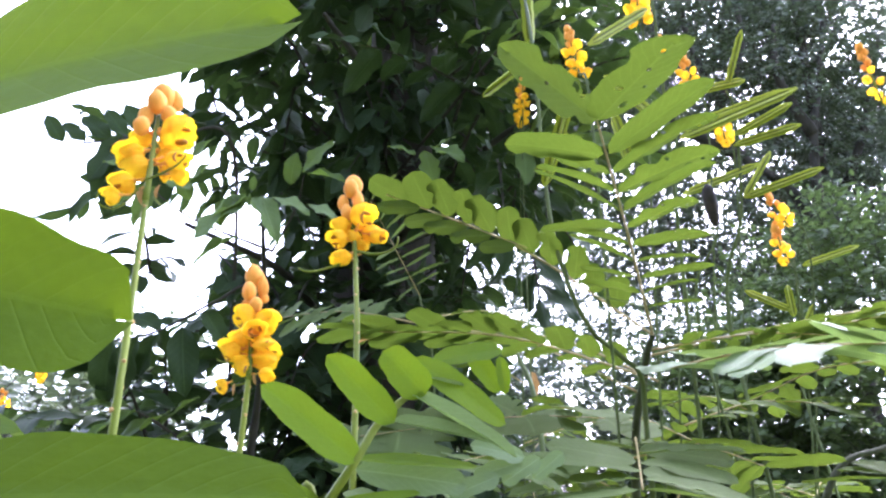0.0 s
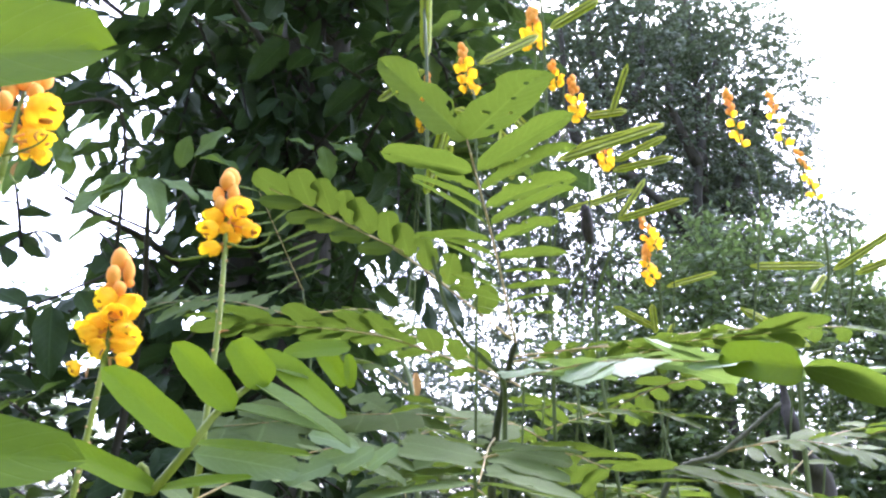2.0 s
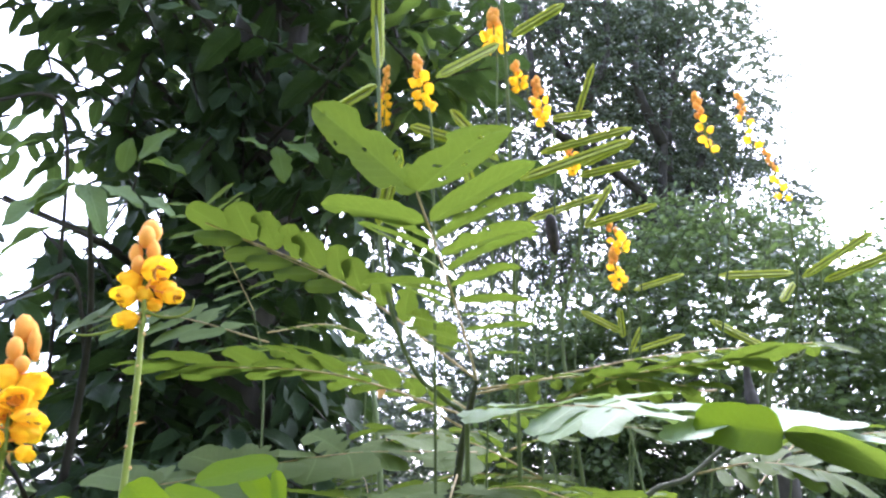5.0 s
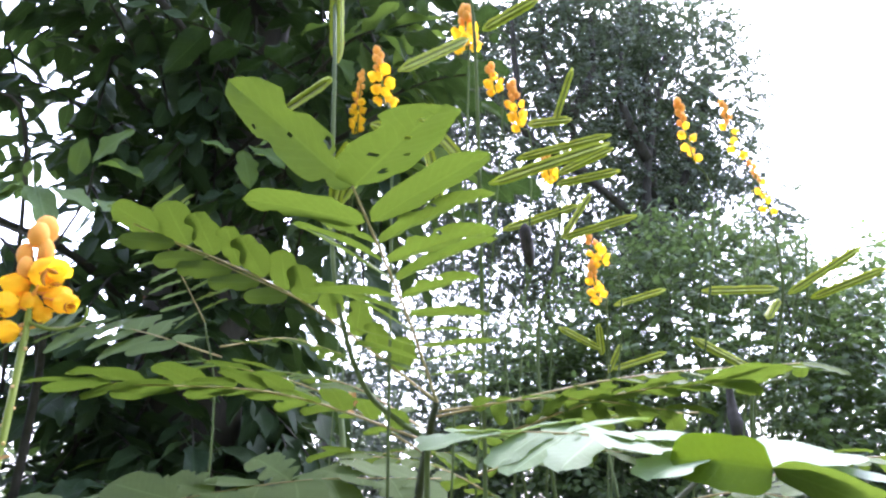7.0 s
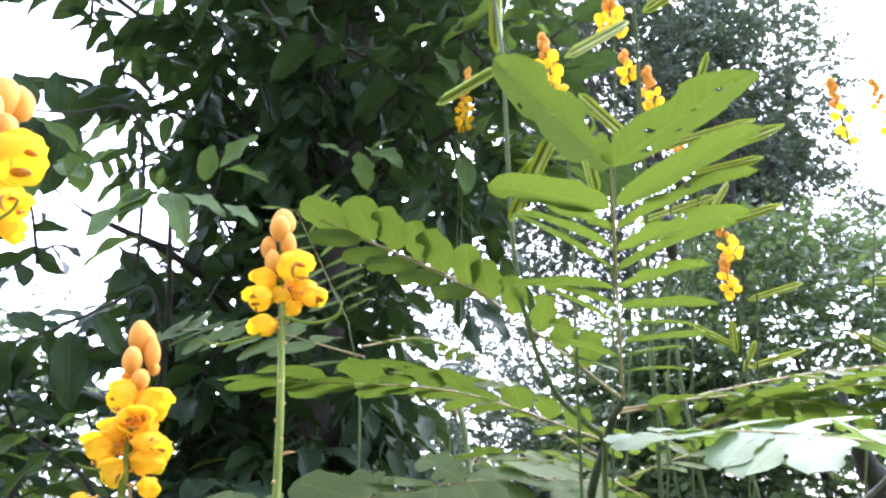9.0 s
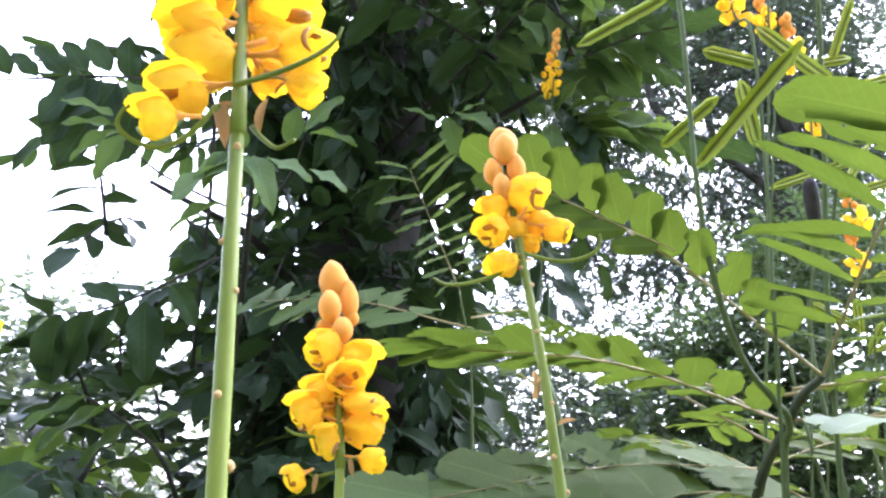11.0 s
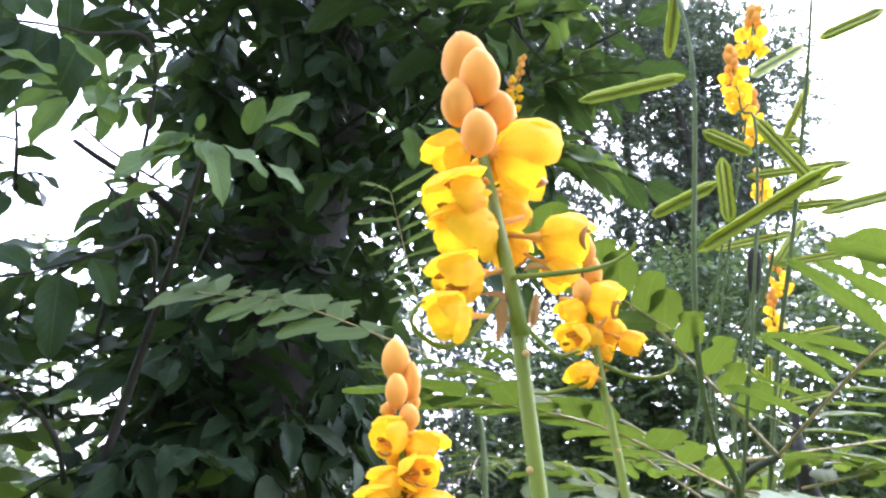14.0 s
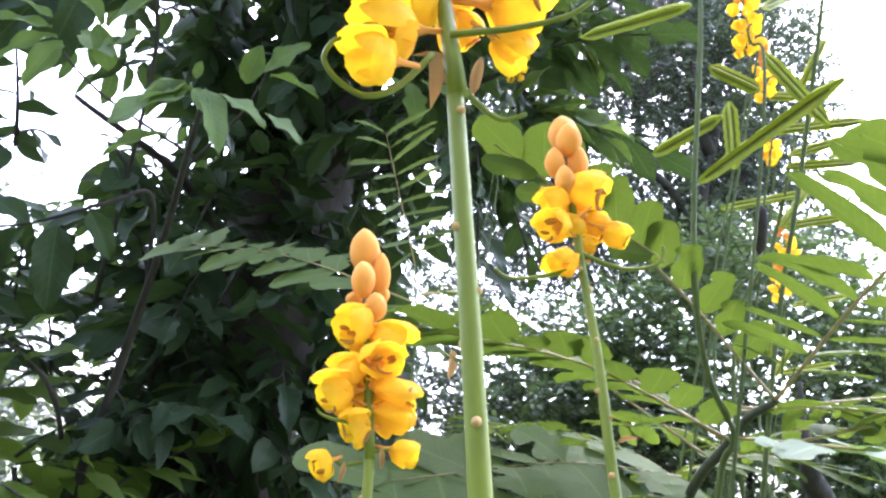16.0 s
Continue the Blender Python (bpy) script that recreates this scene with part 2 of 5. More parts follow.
def blade(nu, nv, width, blunt=2.6, base=0.5, tip=0.5, fold=0.15, droop=0.12, ripple=0.0, notch=0.0, chew=0.0, seed=0):
    """A leaf blade one long, from the origin along y, facing z. Returns vertices, faces and uvs."""
    rng = random.Random(seed)
    ph = [rng.random() * 6.3 for _ in range(4)]
    verts, uvs = [], []
    for i in range(nu + 1):
        u = i / nu
        s = u ** (0.5 + base) if u < 1 else 1.0
        w = max(0.0, 1 - abs(2 * s - 1) ** blunt) ** tip * width
        w *= 1 + 0.05 * math.sin(6 * u + ph[0]) + 0.035 * math.sin(17 * u + ph[2])
        for j in range(nv + 1):
            v = 2 * j / nv - 1
            eat = 1.0
            if chew and v:
                eat = 1 - chew * max(0.0, noise.noise((u * 7 + seed * 3.1, 2.0 if v > 0 else -2.0, 0.3)) * 1.8)
            x = v * w * 0.5 * eat * (1 + 0.05 * math.sin(8 * u + ph[3]) * (1 if v > 0 else -1)) + 0.03 * width * math.sin(3 * u + ph[1])
            y = u - notch * (1 - abs(v)) * max(0.0, u - 0.9) * 6 * width
            z = abs(v) * w * fold - droop * u * u + ripple * math.sin(11 * u + ph[1] + 2 * v) * abs(v) * width
            verts.append((x, y, z))
            uvs.append((u, (v + 1) / 2))
    faces = [(i * (nv + 1) + j, i * (nv + 1) + j + 1, (i + 1) * (nv + 1) + j + 1, (i + 1) * (nv + 1) + j) for i in range(nu) for j in range(nv)]
    return verts, faces, uvs


def quad_mesh(name, verts, quads, material, uvs=None):
    """A large mesh of quads, set from arrays."""
    me = bpy.data.meshes.new(name)
    me.vertices.add(len(verts))
    me.vertices.foreach_set("co", np.asarray(verts, dtype=np.float32).ravel())
    me.loops.add(quads.size)
    me.loops.foreach_set("vertex_index", quads.ravel().astype(np.int32))
    me.polygons.add(len(quads))
    me.polygons.foreach_set("loop_start", np.arange(0, quads.size, 4, dtype=np.int32))
    me.polygons.foreach_set("use_smooth", np.ones(len(quads), dtype=bool))
    if uvs is not None:
        me.uv_layers.new(name="UVMap").data.foreach_set("uv", np.asarray(uvs, dtype=np.float32)[quads.ravel()].ravel())
    me.materials.append(material)
    me.update(calc_edges=True)
    return me


def scattered(name, blades, matrices, material, rng):
    """One mesh of many leaf blades, each at its own 4 x 4 numpy matrix."""
    V, F, U, o = [], [], [], 0
    blades = [(np.array(b[0]), np.array(b[1]), np.array(b[2])) for b in blades]
    for m in matrices:
        b = blades[rng.randrange(len(blades))]
        V.append(b[0] @ m[:3, :3].T + m[:3, 3])
        F.append(b[1] + o)
        U.append(b[2])
        o += len(b[0])
    return quad_mesh(name, np.concatenate(V), np.concatenate(F), material, np.concatenate(U))


def twig_mesh(name, lines, r0, r1, material):
    """Many thin three-sided twigs in one mesh."""
    L = np.array(lines)
    n, k = L.shape[:2]
    r = np.linspace(r0, r1, k)[None, :, None, None]
    ring = np.array(((1, 0, 0.2), (-0.5, 0.8, -0.3), (-0.5, -0.8, 0.3)))[None, None]
    V = (L[:, :, None, :] + r * ring).reshape(-1, 3)
    q = np.array([(i * 3 + j, i * 3 + (j + 1) % 3, (i + 1) * 3 + (j + 1) % 3, (i + 1) * 3 + j) for i in range(k - 1) for j in range(3)])
    return quad_mesh(name, V, (q[None] + (np.arange(n) * k * 3)[:, None, None]).reshape(-1, 4), material)


def leaf_pose(origin, along, normal, length):
    y = np.array(along, dtype=float)
    y /= np.linalg.norm(y)
    z = np.array(normal, dtype=float)
    z = z - y * z.dot(y)
    z /= np.linalg.norm(z) + 1e-9
    m = np.eye(4)
    m[:3, 0], m[:3, 1], m[:3, 2], m[:3, 3] = np.cross(y, z) * length, y * length, z * length, origin
    return m


# ---- ground ----
def build_ground():
    rng = np.random.default_rng(3)
    rings = [0.0, 1, 2, 4, 7, 12, 20, 35, 60, 110, 220, 450, 1200]
    verts, faces, k = [(0.0, 3.0, 0.0)], [], 40
    for r in rings[1:]:
        for j in range(k):
            a = 2 * math.pi * j / k
            verts.append((r * math.cos(a), 3 + r * math.sin(a), float(rng.normal(0, min(0.05, 0.012 * r)))))
    faces += [(0, 1 + j, 1 + (j + 1) % k) for j in range(k)]
    for q in range(len(rings) - 2):
        a, b = 1 + q * k, 1 + (q + 1) * k
        faces += [(a + j, b + j, b + (j + 1) % k, a + (j + 1) % k) for j in range(k)]
    tagged(put("ground", mesh_from("ground", verts, faces, SOIL)), "rough grassy ground under the shrubs and trees", "ground", kind="structure")


build_ground()


# ---- trees ----
def in_blobs(blobs, count, rng, shell=0.0):
    """Random places in a union of ellipsoids (centre, radii, weight), pushed outwards by shell."""
    total = sum(b[2] for b in blobs)
    out = []
    for c, r, w in blobs:
        for _ in range(int(count * w / total)):
            d = rng.normal(size=3)
            d /= np.linalg.norm(d)
            q = rng.random() ** (1 / 3)
            q = q * (1 - shell) + shell * (0.75 + 0.25 * q)
            out.append((np.array(c) + d * q * np.array(r), d))
    return out


def spray_leaves(origin, heading, length, leaves, size, rng, hang=0.5, loose=0.35):
    """Poses of alternate leaves on one drooping twig, and the twig's line."""
    heading = heading / np.linalg.norm(heading)
    line, p, h = [origin], origin.copy(), heading.copy()
    for _ in range(5):
        h = h + np.array((0, 0, -0.12))
        h /= np.linalg.norm(h)
        p = p + h * length / 5
        line.append(p)
    line = np.array(line)
    side = np.cross(heading, (0, 0, 1.0))
    side /= np.linalg.norm(side) + 1e-9
    poses = []
    for k in range(leaves):
        t = (k + 0.6) / leaves * 5
        i = min(4, int(t))
        at = line[i] + (line[i + 1] - line[i]) * (t - i)
        s = 1 if k % 2 else -1
        along = heading * 0.55 + side * s * (0.9 + 0.3 * rng.normal()) + np.array((0, 0, -hang * (0.6 + 0.8 * rng.random())))
        if k == leaves - 1:
            along = heading + np.array((0, 0, -hang))
        normal = np.array((0, 0, 1.0)) + rng.normal(size=3) * loose + side * s * 0.25
        poses.append(leaf_pose(at, along, normal, size * (0.7 + 0.5 * rng.random())))
    return poses, line


def crown(root, name, blobs, sprays, leaves, length, size, blades, material, seed, hang=0.5, outward=0.6, shell=0.3, loose=0.35, singles=0):
    rng, pick = np.random.default_rng(seed), random.Random(seed)
    poses, twigs = [], []
    for at, d in in_blobs(blobs, sprays, rng, shell):
        heading = d * outward + rng.normal(size=3) * 0.45 + np.array((0, 0, 0.05))
        ps, line = spray_leaves(at, heading, length * (0.7 + 0.6 * rng.random()), leaves, size, rng, hang, loose)
        poses += ps
        twigs.append(line)
    if singles:
        poses.sort(key=lambda m: m[0, 3] ** 2 + (m[1, 3] - 0.2) ** 2 + (m[2, 3] - 1.9) ** 2)
        for k, m in enumerate(poses[:singles]):
            put("leaf", BROAD_SHADED[k % 3], root, Matrix(m.tolist()))
        poses = poses[singles:]
    ob = put(name, scattered(name, blades, poses, material, pick), root)
    ob["kind"] = "stuff"
    tw = put("twig", twig_mesh("twig", twigs, 0.008 * size / 0.15, 0.003 * size / 0.15, BARK), root)
    tw["kind"] = "stuff"
    return ob


def limb(root, points, r0, r1, seed=0, name="limb", sides=9):
    line = smooth_line(points, 7)
    return put(name, mesh_from(name, *tube(line, (r0, r1), sides, 0.25, random.Random(seed)), BARK), root)


BROAD = [blade(6, 2, w, 2.0, 0.42, 0.78, 0.16, d, 0.07, seed=s) for s, (w, d) in enumerate(((0.45, 0.12), (0.40, 0.28), (0.48, 0.05), (0.38, 0.4)))]
SMALL = [blade(2, 2, w, 2.0, 0.45, 0.6, 0.15, d, seed=s) for s, (w, d) in enumerate(((0.5, 0.1), (0.42, 0.25)))]


def broad_meshes(material):
    return [mesh_from("leaf", *(lambda b: (b[0], b[1], material, b[2]))(blade(12, 6, w, 2.0, 0.40, 0.78, f, d, 0.11, 0, c, s + 3))) for s, (w, f, d, c) in enumerate(((0.46, 0.14, 0.10, 0.0), (0.44, 0.26, 0.2, 0.25), (0.46, 0.1, 0.18, 0.4)))]


# the same blades in half-lit, shaded and lit colour
BROAD_HALF_LIT, BROAD_SHADED, BROAD_LIT = broad_meshes(TREE_LEAF_HALF_LIT), broad_meshes(TREE_LEAF_SHADED), broad_meshes(TREE_LEAF_LIT)


def build_dark_tree():
    root = thing("broadleaf_tree", "dark dense tree with large glossy drooping leaves", "tree", at=(0, 0, 0))
    limb(root, [(-0.52, 4.0, -0.05), (-0.47, 3.98, 1.2), (-0.38, 3.95, 2.6), (-0.28, 4.0, 4.4), (-0.3, 4.1, 6.8)], 0.36, 0.22, 1, "trunk", 14)
    for k, pts in enumerate((
            [(-0.5, 3.95, 2.4), (-0.8, 3.4, 2.8), (-1.2, 2.9, 2.9)], [(-0.5, 3.95, 2.7), (-0.1, 3.3, 3.2), (0.45, 2.7, 3.4)],
            [(-0.45, 4, 3.6), (-1.1, 3.6, 4.2), (-1.8, 3.3, 4.6)], [(-0.45, 4, 3.9), (0.2, 3.8, 4.6), (0.7, 3.6, 5.2)],
            [(-0.45, 4, 3.2), (-0.4, 3.0, 3.7), (-0.5, 2.3, 3.6)])):
        limb(root, pts, 0.035, 0.01, 10 + k)
    # last two blobs: overhead leaves added, mostly unseen, to shade the tree below
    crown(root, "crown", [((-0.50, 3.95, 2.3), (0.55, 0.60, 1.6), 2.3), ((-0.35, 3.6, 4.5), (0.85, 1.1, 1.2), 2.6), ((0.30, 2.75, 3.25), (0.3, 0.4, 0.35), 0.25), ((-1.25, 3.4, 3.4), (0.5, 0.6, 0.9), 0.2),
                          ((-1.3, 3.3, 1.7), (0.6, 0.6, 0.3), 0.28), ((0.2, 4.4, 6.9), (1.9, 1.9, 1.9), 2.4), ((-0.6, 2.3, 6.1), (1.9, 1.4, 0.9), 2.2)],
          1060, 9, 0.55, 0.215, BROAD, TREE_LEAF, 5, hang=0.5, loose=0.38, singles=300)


def build_sapling():
    root = thing("broadleaf_sapling", "low leafy sapling with dark drooping broad leaves", "tree", at=(-1.35, 3.0, 0))
    limb(root, [(-1.35, 3.0, -0.05), (-1.32, 2.95, 0.9), (-1.25, 2.8, 1.5), (-1.1, 2.7, 1.9)], 0.028, 0.006, 171, "trunk")
    for k, pts in enumerate(([(-1.32, 2.95, 1.0), (-1.0, 2.7, 1.3), (-0.75, 2.6, 1.5)], [(-1.3, 2.9, 1.2), (-1.6, 2.7, 1.6), (-1.85, 2.6, 1.8)], [(-1.27, 2.85, 1.4), (-1.3, 2.6, 1.6), (-1.38, 2.4, 1.72)])):
        limb(root, pts, 0.012, 0.003, 172 + k, sides=6)
    crown(root, "crown", [((-1.3, 2.85, 1.38), (0.75, 0.45, 0.38), 1.0)], 33, 8, 0.45, 0.20, BROAD, SAPLING_LEAF, 15, hang=0.4, loose=0.4)


def lone_leaf(root, a, b, normal, width=1.0, mesh=0, name="leaf", meshes=None):
    a, b = Vector(a), Vector(b)
    n = (b - a).length
    put(name, (meshes or BROAD_HALF_LIT)[mesh], root, frame_of(a, b - a, normal, (n * width, n, n)))


def front_sprays():
    """The tree's nearest twigs, with leaves that hang singly."""
    root = thing("broadleaf_tree", "leafy low boughs of a broadleaf tree, large pale-edged drooping leaves", "tree", at=(-0.95, 3.3, 0))
    limb(root, [(-0.95, 3.3, -0.05), (-0.9, 3.2, 1.2), (-0.75, 2.8, 2.2), (-0.584, 1.988, 2.585)], 0.03, 0.006, 91, "trunk")
    limb(root, [(-0.62, 2.3, 2.52), (-0.85, 2.1, 2.56), (-0.96, 1.97, 2.62)], 0.006, 0.002, 97, "twig", 6)
    limb(root, [(-0.62, 2.3, 2.52), (-0.5, 2.1, 2.6), (-0.45, 1.96, 2.65)], 0.006, 0.002, 98, "twig", 6)
    # daylight on these leaves is put into their lighter colour
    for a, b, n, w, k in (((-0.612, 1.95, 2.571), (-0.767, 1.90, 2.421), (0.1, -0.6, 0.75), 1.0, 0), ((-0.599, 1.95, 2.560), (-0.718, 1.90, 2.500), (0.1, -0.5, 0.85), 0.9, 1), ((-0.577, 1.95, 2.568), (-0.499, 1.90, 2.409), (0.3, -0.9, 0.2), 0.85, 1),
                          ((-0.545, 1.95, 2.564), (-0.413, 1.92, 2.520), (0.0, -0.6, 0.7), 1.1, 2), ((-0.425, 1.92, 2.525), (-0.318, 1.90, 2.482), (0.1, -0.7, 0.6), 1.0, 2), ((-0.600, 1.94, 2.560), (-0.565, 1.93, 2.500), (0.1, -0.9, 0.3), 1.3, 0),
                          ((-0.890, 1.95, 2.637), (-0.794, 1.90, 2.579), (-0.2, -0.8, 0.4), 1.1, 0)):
        lone_leaf(root, a, b, n, w, k, meshes=BROAD_LIT)
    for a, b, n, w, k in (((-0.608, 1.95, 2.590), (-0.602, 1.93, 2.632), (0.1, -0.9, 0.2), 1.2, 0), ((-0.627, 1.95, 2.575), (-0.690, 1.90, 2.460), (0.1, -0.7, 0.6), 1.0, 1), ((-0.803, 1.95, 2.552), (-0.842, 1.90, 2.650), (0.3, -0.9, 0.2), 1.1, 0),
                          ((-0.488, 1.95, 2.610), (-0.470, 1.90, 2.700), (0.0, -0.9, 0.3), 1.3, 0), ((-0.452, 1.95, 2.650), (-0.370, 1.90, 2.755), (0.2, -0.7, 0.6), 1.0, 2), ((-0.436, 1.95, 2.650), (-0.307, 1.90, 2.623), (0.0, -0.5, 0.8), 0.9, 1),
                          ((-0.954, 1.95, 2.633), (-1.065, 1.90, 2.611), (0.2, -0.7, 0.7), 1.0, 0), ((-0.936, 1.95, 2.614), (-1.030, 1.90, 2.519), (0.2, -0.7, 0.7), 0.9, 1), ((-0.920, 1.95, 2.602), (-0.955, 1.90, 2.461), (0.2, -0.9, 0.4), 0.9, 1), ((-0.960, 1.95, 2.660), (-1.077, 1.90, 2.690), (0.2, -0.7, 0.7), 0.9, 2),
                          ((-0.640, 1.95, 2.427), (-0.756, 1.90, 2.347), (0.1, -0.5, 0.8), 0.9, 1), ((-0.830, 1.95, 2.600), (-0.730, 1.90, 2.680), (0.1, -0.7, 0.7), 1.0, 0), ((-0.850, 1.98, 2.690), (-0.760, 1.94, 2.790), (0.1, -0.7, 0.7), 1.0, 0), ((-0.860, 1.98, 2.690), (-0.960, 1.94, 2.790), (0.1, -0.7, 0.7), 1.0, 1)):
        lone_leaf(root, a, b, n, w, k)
    limb(root, [(-0.75, 2.8, 2.2), (-0.761, 2.552, 2.457), (-0.861, 2.482, 2.390), (-1.081, 2.499, 2.274), (-1.291, 2.486, 2.223)], 0.008, 0.003, 92, "twig", 6)
    for a, b, w in (((-1.228, 2.476, 2.233), (-1.281, 2.583, 1.998), 0.9), ((-1.129, 2.462, 2.243), (-1.234, 2.564, 2.031), 0.9), ((-1.071, 2.501, 2.266), (-1.192, 2.586, 2.098), 0.8), ((-0.993, 2.532, 2.304), (-0.954, 2.531, 2.043), 0.9),
                    ((-1.083, 2.545, 2.294), (-1.213, 2.527, 2.366), 1.1), ((-1.039, 2.536, 2.304), (-1.081, 2.525, 2.339), 1.3), ((-1.283, 2.485, 2.224), (-1.353, 2.515, 2.172), 1.0), ((-0.911, 2.500, 2.359), (-0.818, 2.545, 2.233), 1.0)):
        # shaded colour, so that these read as silhouettes
        lone_leaf(root, a, b, (0.2, -0.8, 0.35), w * 1.15, 1, meshes=BROAD_SHADED)
    limb(root, [(-0.95, 3.25, 1.6), (-0.956, 2.843, 1.827), (-1.062, 2.697, 1.938), (-1.179, 2.567, 2.012)], 0.010, 0.004, 93, "twig", 6)
    for a, b, w in (((-1.169, 2.569, 2.005), (-1.356, 2.576, 2.030), 0.8), ((-1.141, 2.572, 1.992), (-1.301, 2.521, 1.892), 0.8), ((-1.104, 2.632, 1.970), (-1.291, 2.601, 1.832), 0.8), ((-1.042, 2.701, 1.923), (-1.169, 2.663, 1.787), 0.8), ((-1.092, 2.694, 1.952), (-0.947, 2.629, 2.068), 0.8), ((-1.021, 2.705, 1.908), (-0.850, 2.659, 1.977), 0.9)):
        lone_leaf(root, a, b, (0.1, -0.45, 0.85), w, 0)
    limb(root, [(-1.0, 3.2, 2.2), (-0.917, 2.611, 3.116), (-1.117, 2.427, 3.080), (-1.386, 2.370, 3.021), (-1.583, 2.352, 2.980)], 0.010, 0.003, 94, "twig", 6)
    for a, b, w in (((-1.529, 2.382, 3.024), (-1.595, 2.341, 3.136), 0.9), ((-1.434, 2.374, 3.022), (-1.523, 2.347, 3.105), 0.9), ((-1.329, 2.362, 3.027), (-1.445, 2.330, 3.127), 0.9), ((-1.265, 2.350, 3.039), (-1.344, 2.313, 3.144), 0.9), ((-1.209, 2.387, 3.069), (-1.286, 2.343, 3.187), 0.9),
                    ((-1.272, 2.356, 3.027), (-1.381, 2.338, 2.839), 0.9), ((-1.214, 2.353, 3.021), (-1.376, 2.365, 2.777), 0.8), ((-1.176, 2.394, 3.045), (-1.324, 2.387, 2.715), 0.8), ((-1.156, 2.433, 3.076), (-1.169, 2.371, 3.222), 0.9), ((-1.115, 2.431, 3.071), (-1.164, 2.457, 2.770), 0.9)):
        lone_leaf(root, a, b, (0.1, -0.85, 0.4), w * 1.3, 0, meshes=BROAD_SHADED)
    # light leaves about the small far spike
    limb(root, [(-0.42, 3.4, 2.9), (0.219, 2.698, 2.912), (0.375, 2.470, 3.024), (0.603, 2.381, 3.053)], 0.010, 0.003, 95, "twig", 6)
    limb(root, [(-0.42, 3.4, 3.2), (0.113, 2.591, 3.437), (0.294, 2.327, 3.499), (0.511, 2.198, 3.496)], 0.010, 0.003, 96, "twig", 6)
    for a, b, w, k in (((0.463, 2.409, 3.020), (0.599, 2.271, 3.055), 0.9, 0), ((0.503, 2.400, 3.030), (0.671, 2.286, 3.004), 0.9, 1), ((0.563, 2.389, 3.043), (0.819, 2.317, 2.899), 0.8, 0), ((0.524, 2.400, 3.026), (0.717, 2.318, 2.920), 0.8, 1),
                       ((0.444, 2.415, 3.008), (0.556, 2.346, 2.890), 0.9, 0), ((0.382, 2.423, 3.006), (0.466, 2.412, 2.884), 0.9, 2), ((0.603, 2.381, 3.053), (0.801, 2.324, 3.012), 0.9, 2), ((0.482, 2.402, 3.031), (0.531, 2.362, 3.113), 1.0, 1),
                       ((0.315, 2.324, 3.501), (0.425, 2.169, 3.583), 0.9, 0), ((0.392, 2.224, 3.464), (0.584, 2.165, 3.557), 0.9, 1), ((0.472, 2.208, 3.482), (0.629, 2.198, 3.469), 0.9, 0), ((0.373, 2.230, 3.453), (0.521, 2.176, 3.293), 0.9, 1),
                       ((0.318, 2.333, 3.482), (0.361, 2.311, 3.269), 0.9, 2), ((0.498, 2.275, 3.321), (0.626, 2.233, 3.137), 0.9, 0), ((0.387, 2.324, 3.233), (0.602, 2.323, 3.188), 0.9, 1), ((0.237, 2.353, 3.453), (0.313, 2.290, 3.581), 0.9, 0)):
        lone_leaf(root, a, b, (0.1, -0.45, 0.85), w, k)
    limb(root, [(0.375, 2.470, 3.024), (0.40, 2.36, 2.985), (0.43, 2.30, 2.960)], 0.006, 0.002, 99, "twig", 6)
    limb(root, [(0.294, 2.327, 3.499), (0.42, 2.32, 3.36), (0.50, 2.30, 3.290)], 0.006, 0.002, 100, "twig", 6)
    for k, (a, b) in enumerate((((0.331, 2.3, 2.985), (0.400, 2.2, 3.089)), ((0.371, 2.3, 3.002), (0.496, 2.2, 3.025)), ((0.391, 2.3, 2.982), (0.572, 2.2, 2.991)), ((0.411, 2.3, 2.969), (0.743, 2.2, 2.928)), ((0.430, 2.3, 2.954), (0.707, 2.2, 2.829)), ((0.420, 2.3, 2.941), (0.623, 2.2, 2.860)), ((0.312, 2.3, 2.938), (0.303, 2.2, 2.758)),
                                ((0.498, 2.3, 3.289), (0.626, 2.2, 3.109)), ((0.478, 2.3, 3.311), (0.589, 2.2, 3.399)), ((0.457, 2.3, 3.332), (0.489, 2.2, 3.483)), ((0.225, 2.3, 3.423), (0.302, 2.2, 3.453)), ((0.205, 2.3, 3.381), (0.283, 2.2, 3.232)), ((0.436, 2.3, 3.367), (0.616, 2.2, 3.306)), ((0.078, 2.3, 3.450), (0.180, 2.2, 3.471)))):
        lone_leaf(root, a, b, (0.1, -0.7, 0.65), 0.85, k % 3)
    # curled leaf beside the gap in the crown
    for a, b, n in (((-0.039, 2.020, 2.789), (0.070, 1.922, 2.716), (0.2, -0.8, 0.5)), ((-0.029, 2.020, 2.784), (0.033, 1.993, 2.827), (0.0, -0.6, 0.8)), ((-0.066, 2.028, 2.779), (-0.026, 2.014, 2.659), (0.0, -0.9, 0.2)), ((-0.093, 2.037, 2.769), (-0.183, 2.032, 2.819), (0.0, -0.6, 0.8))):
        lone_leaf(root, a, b, n, 1.2, 2)


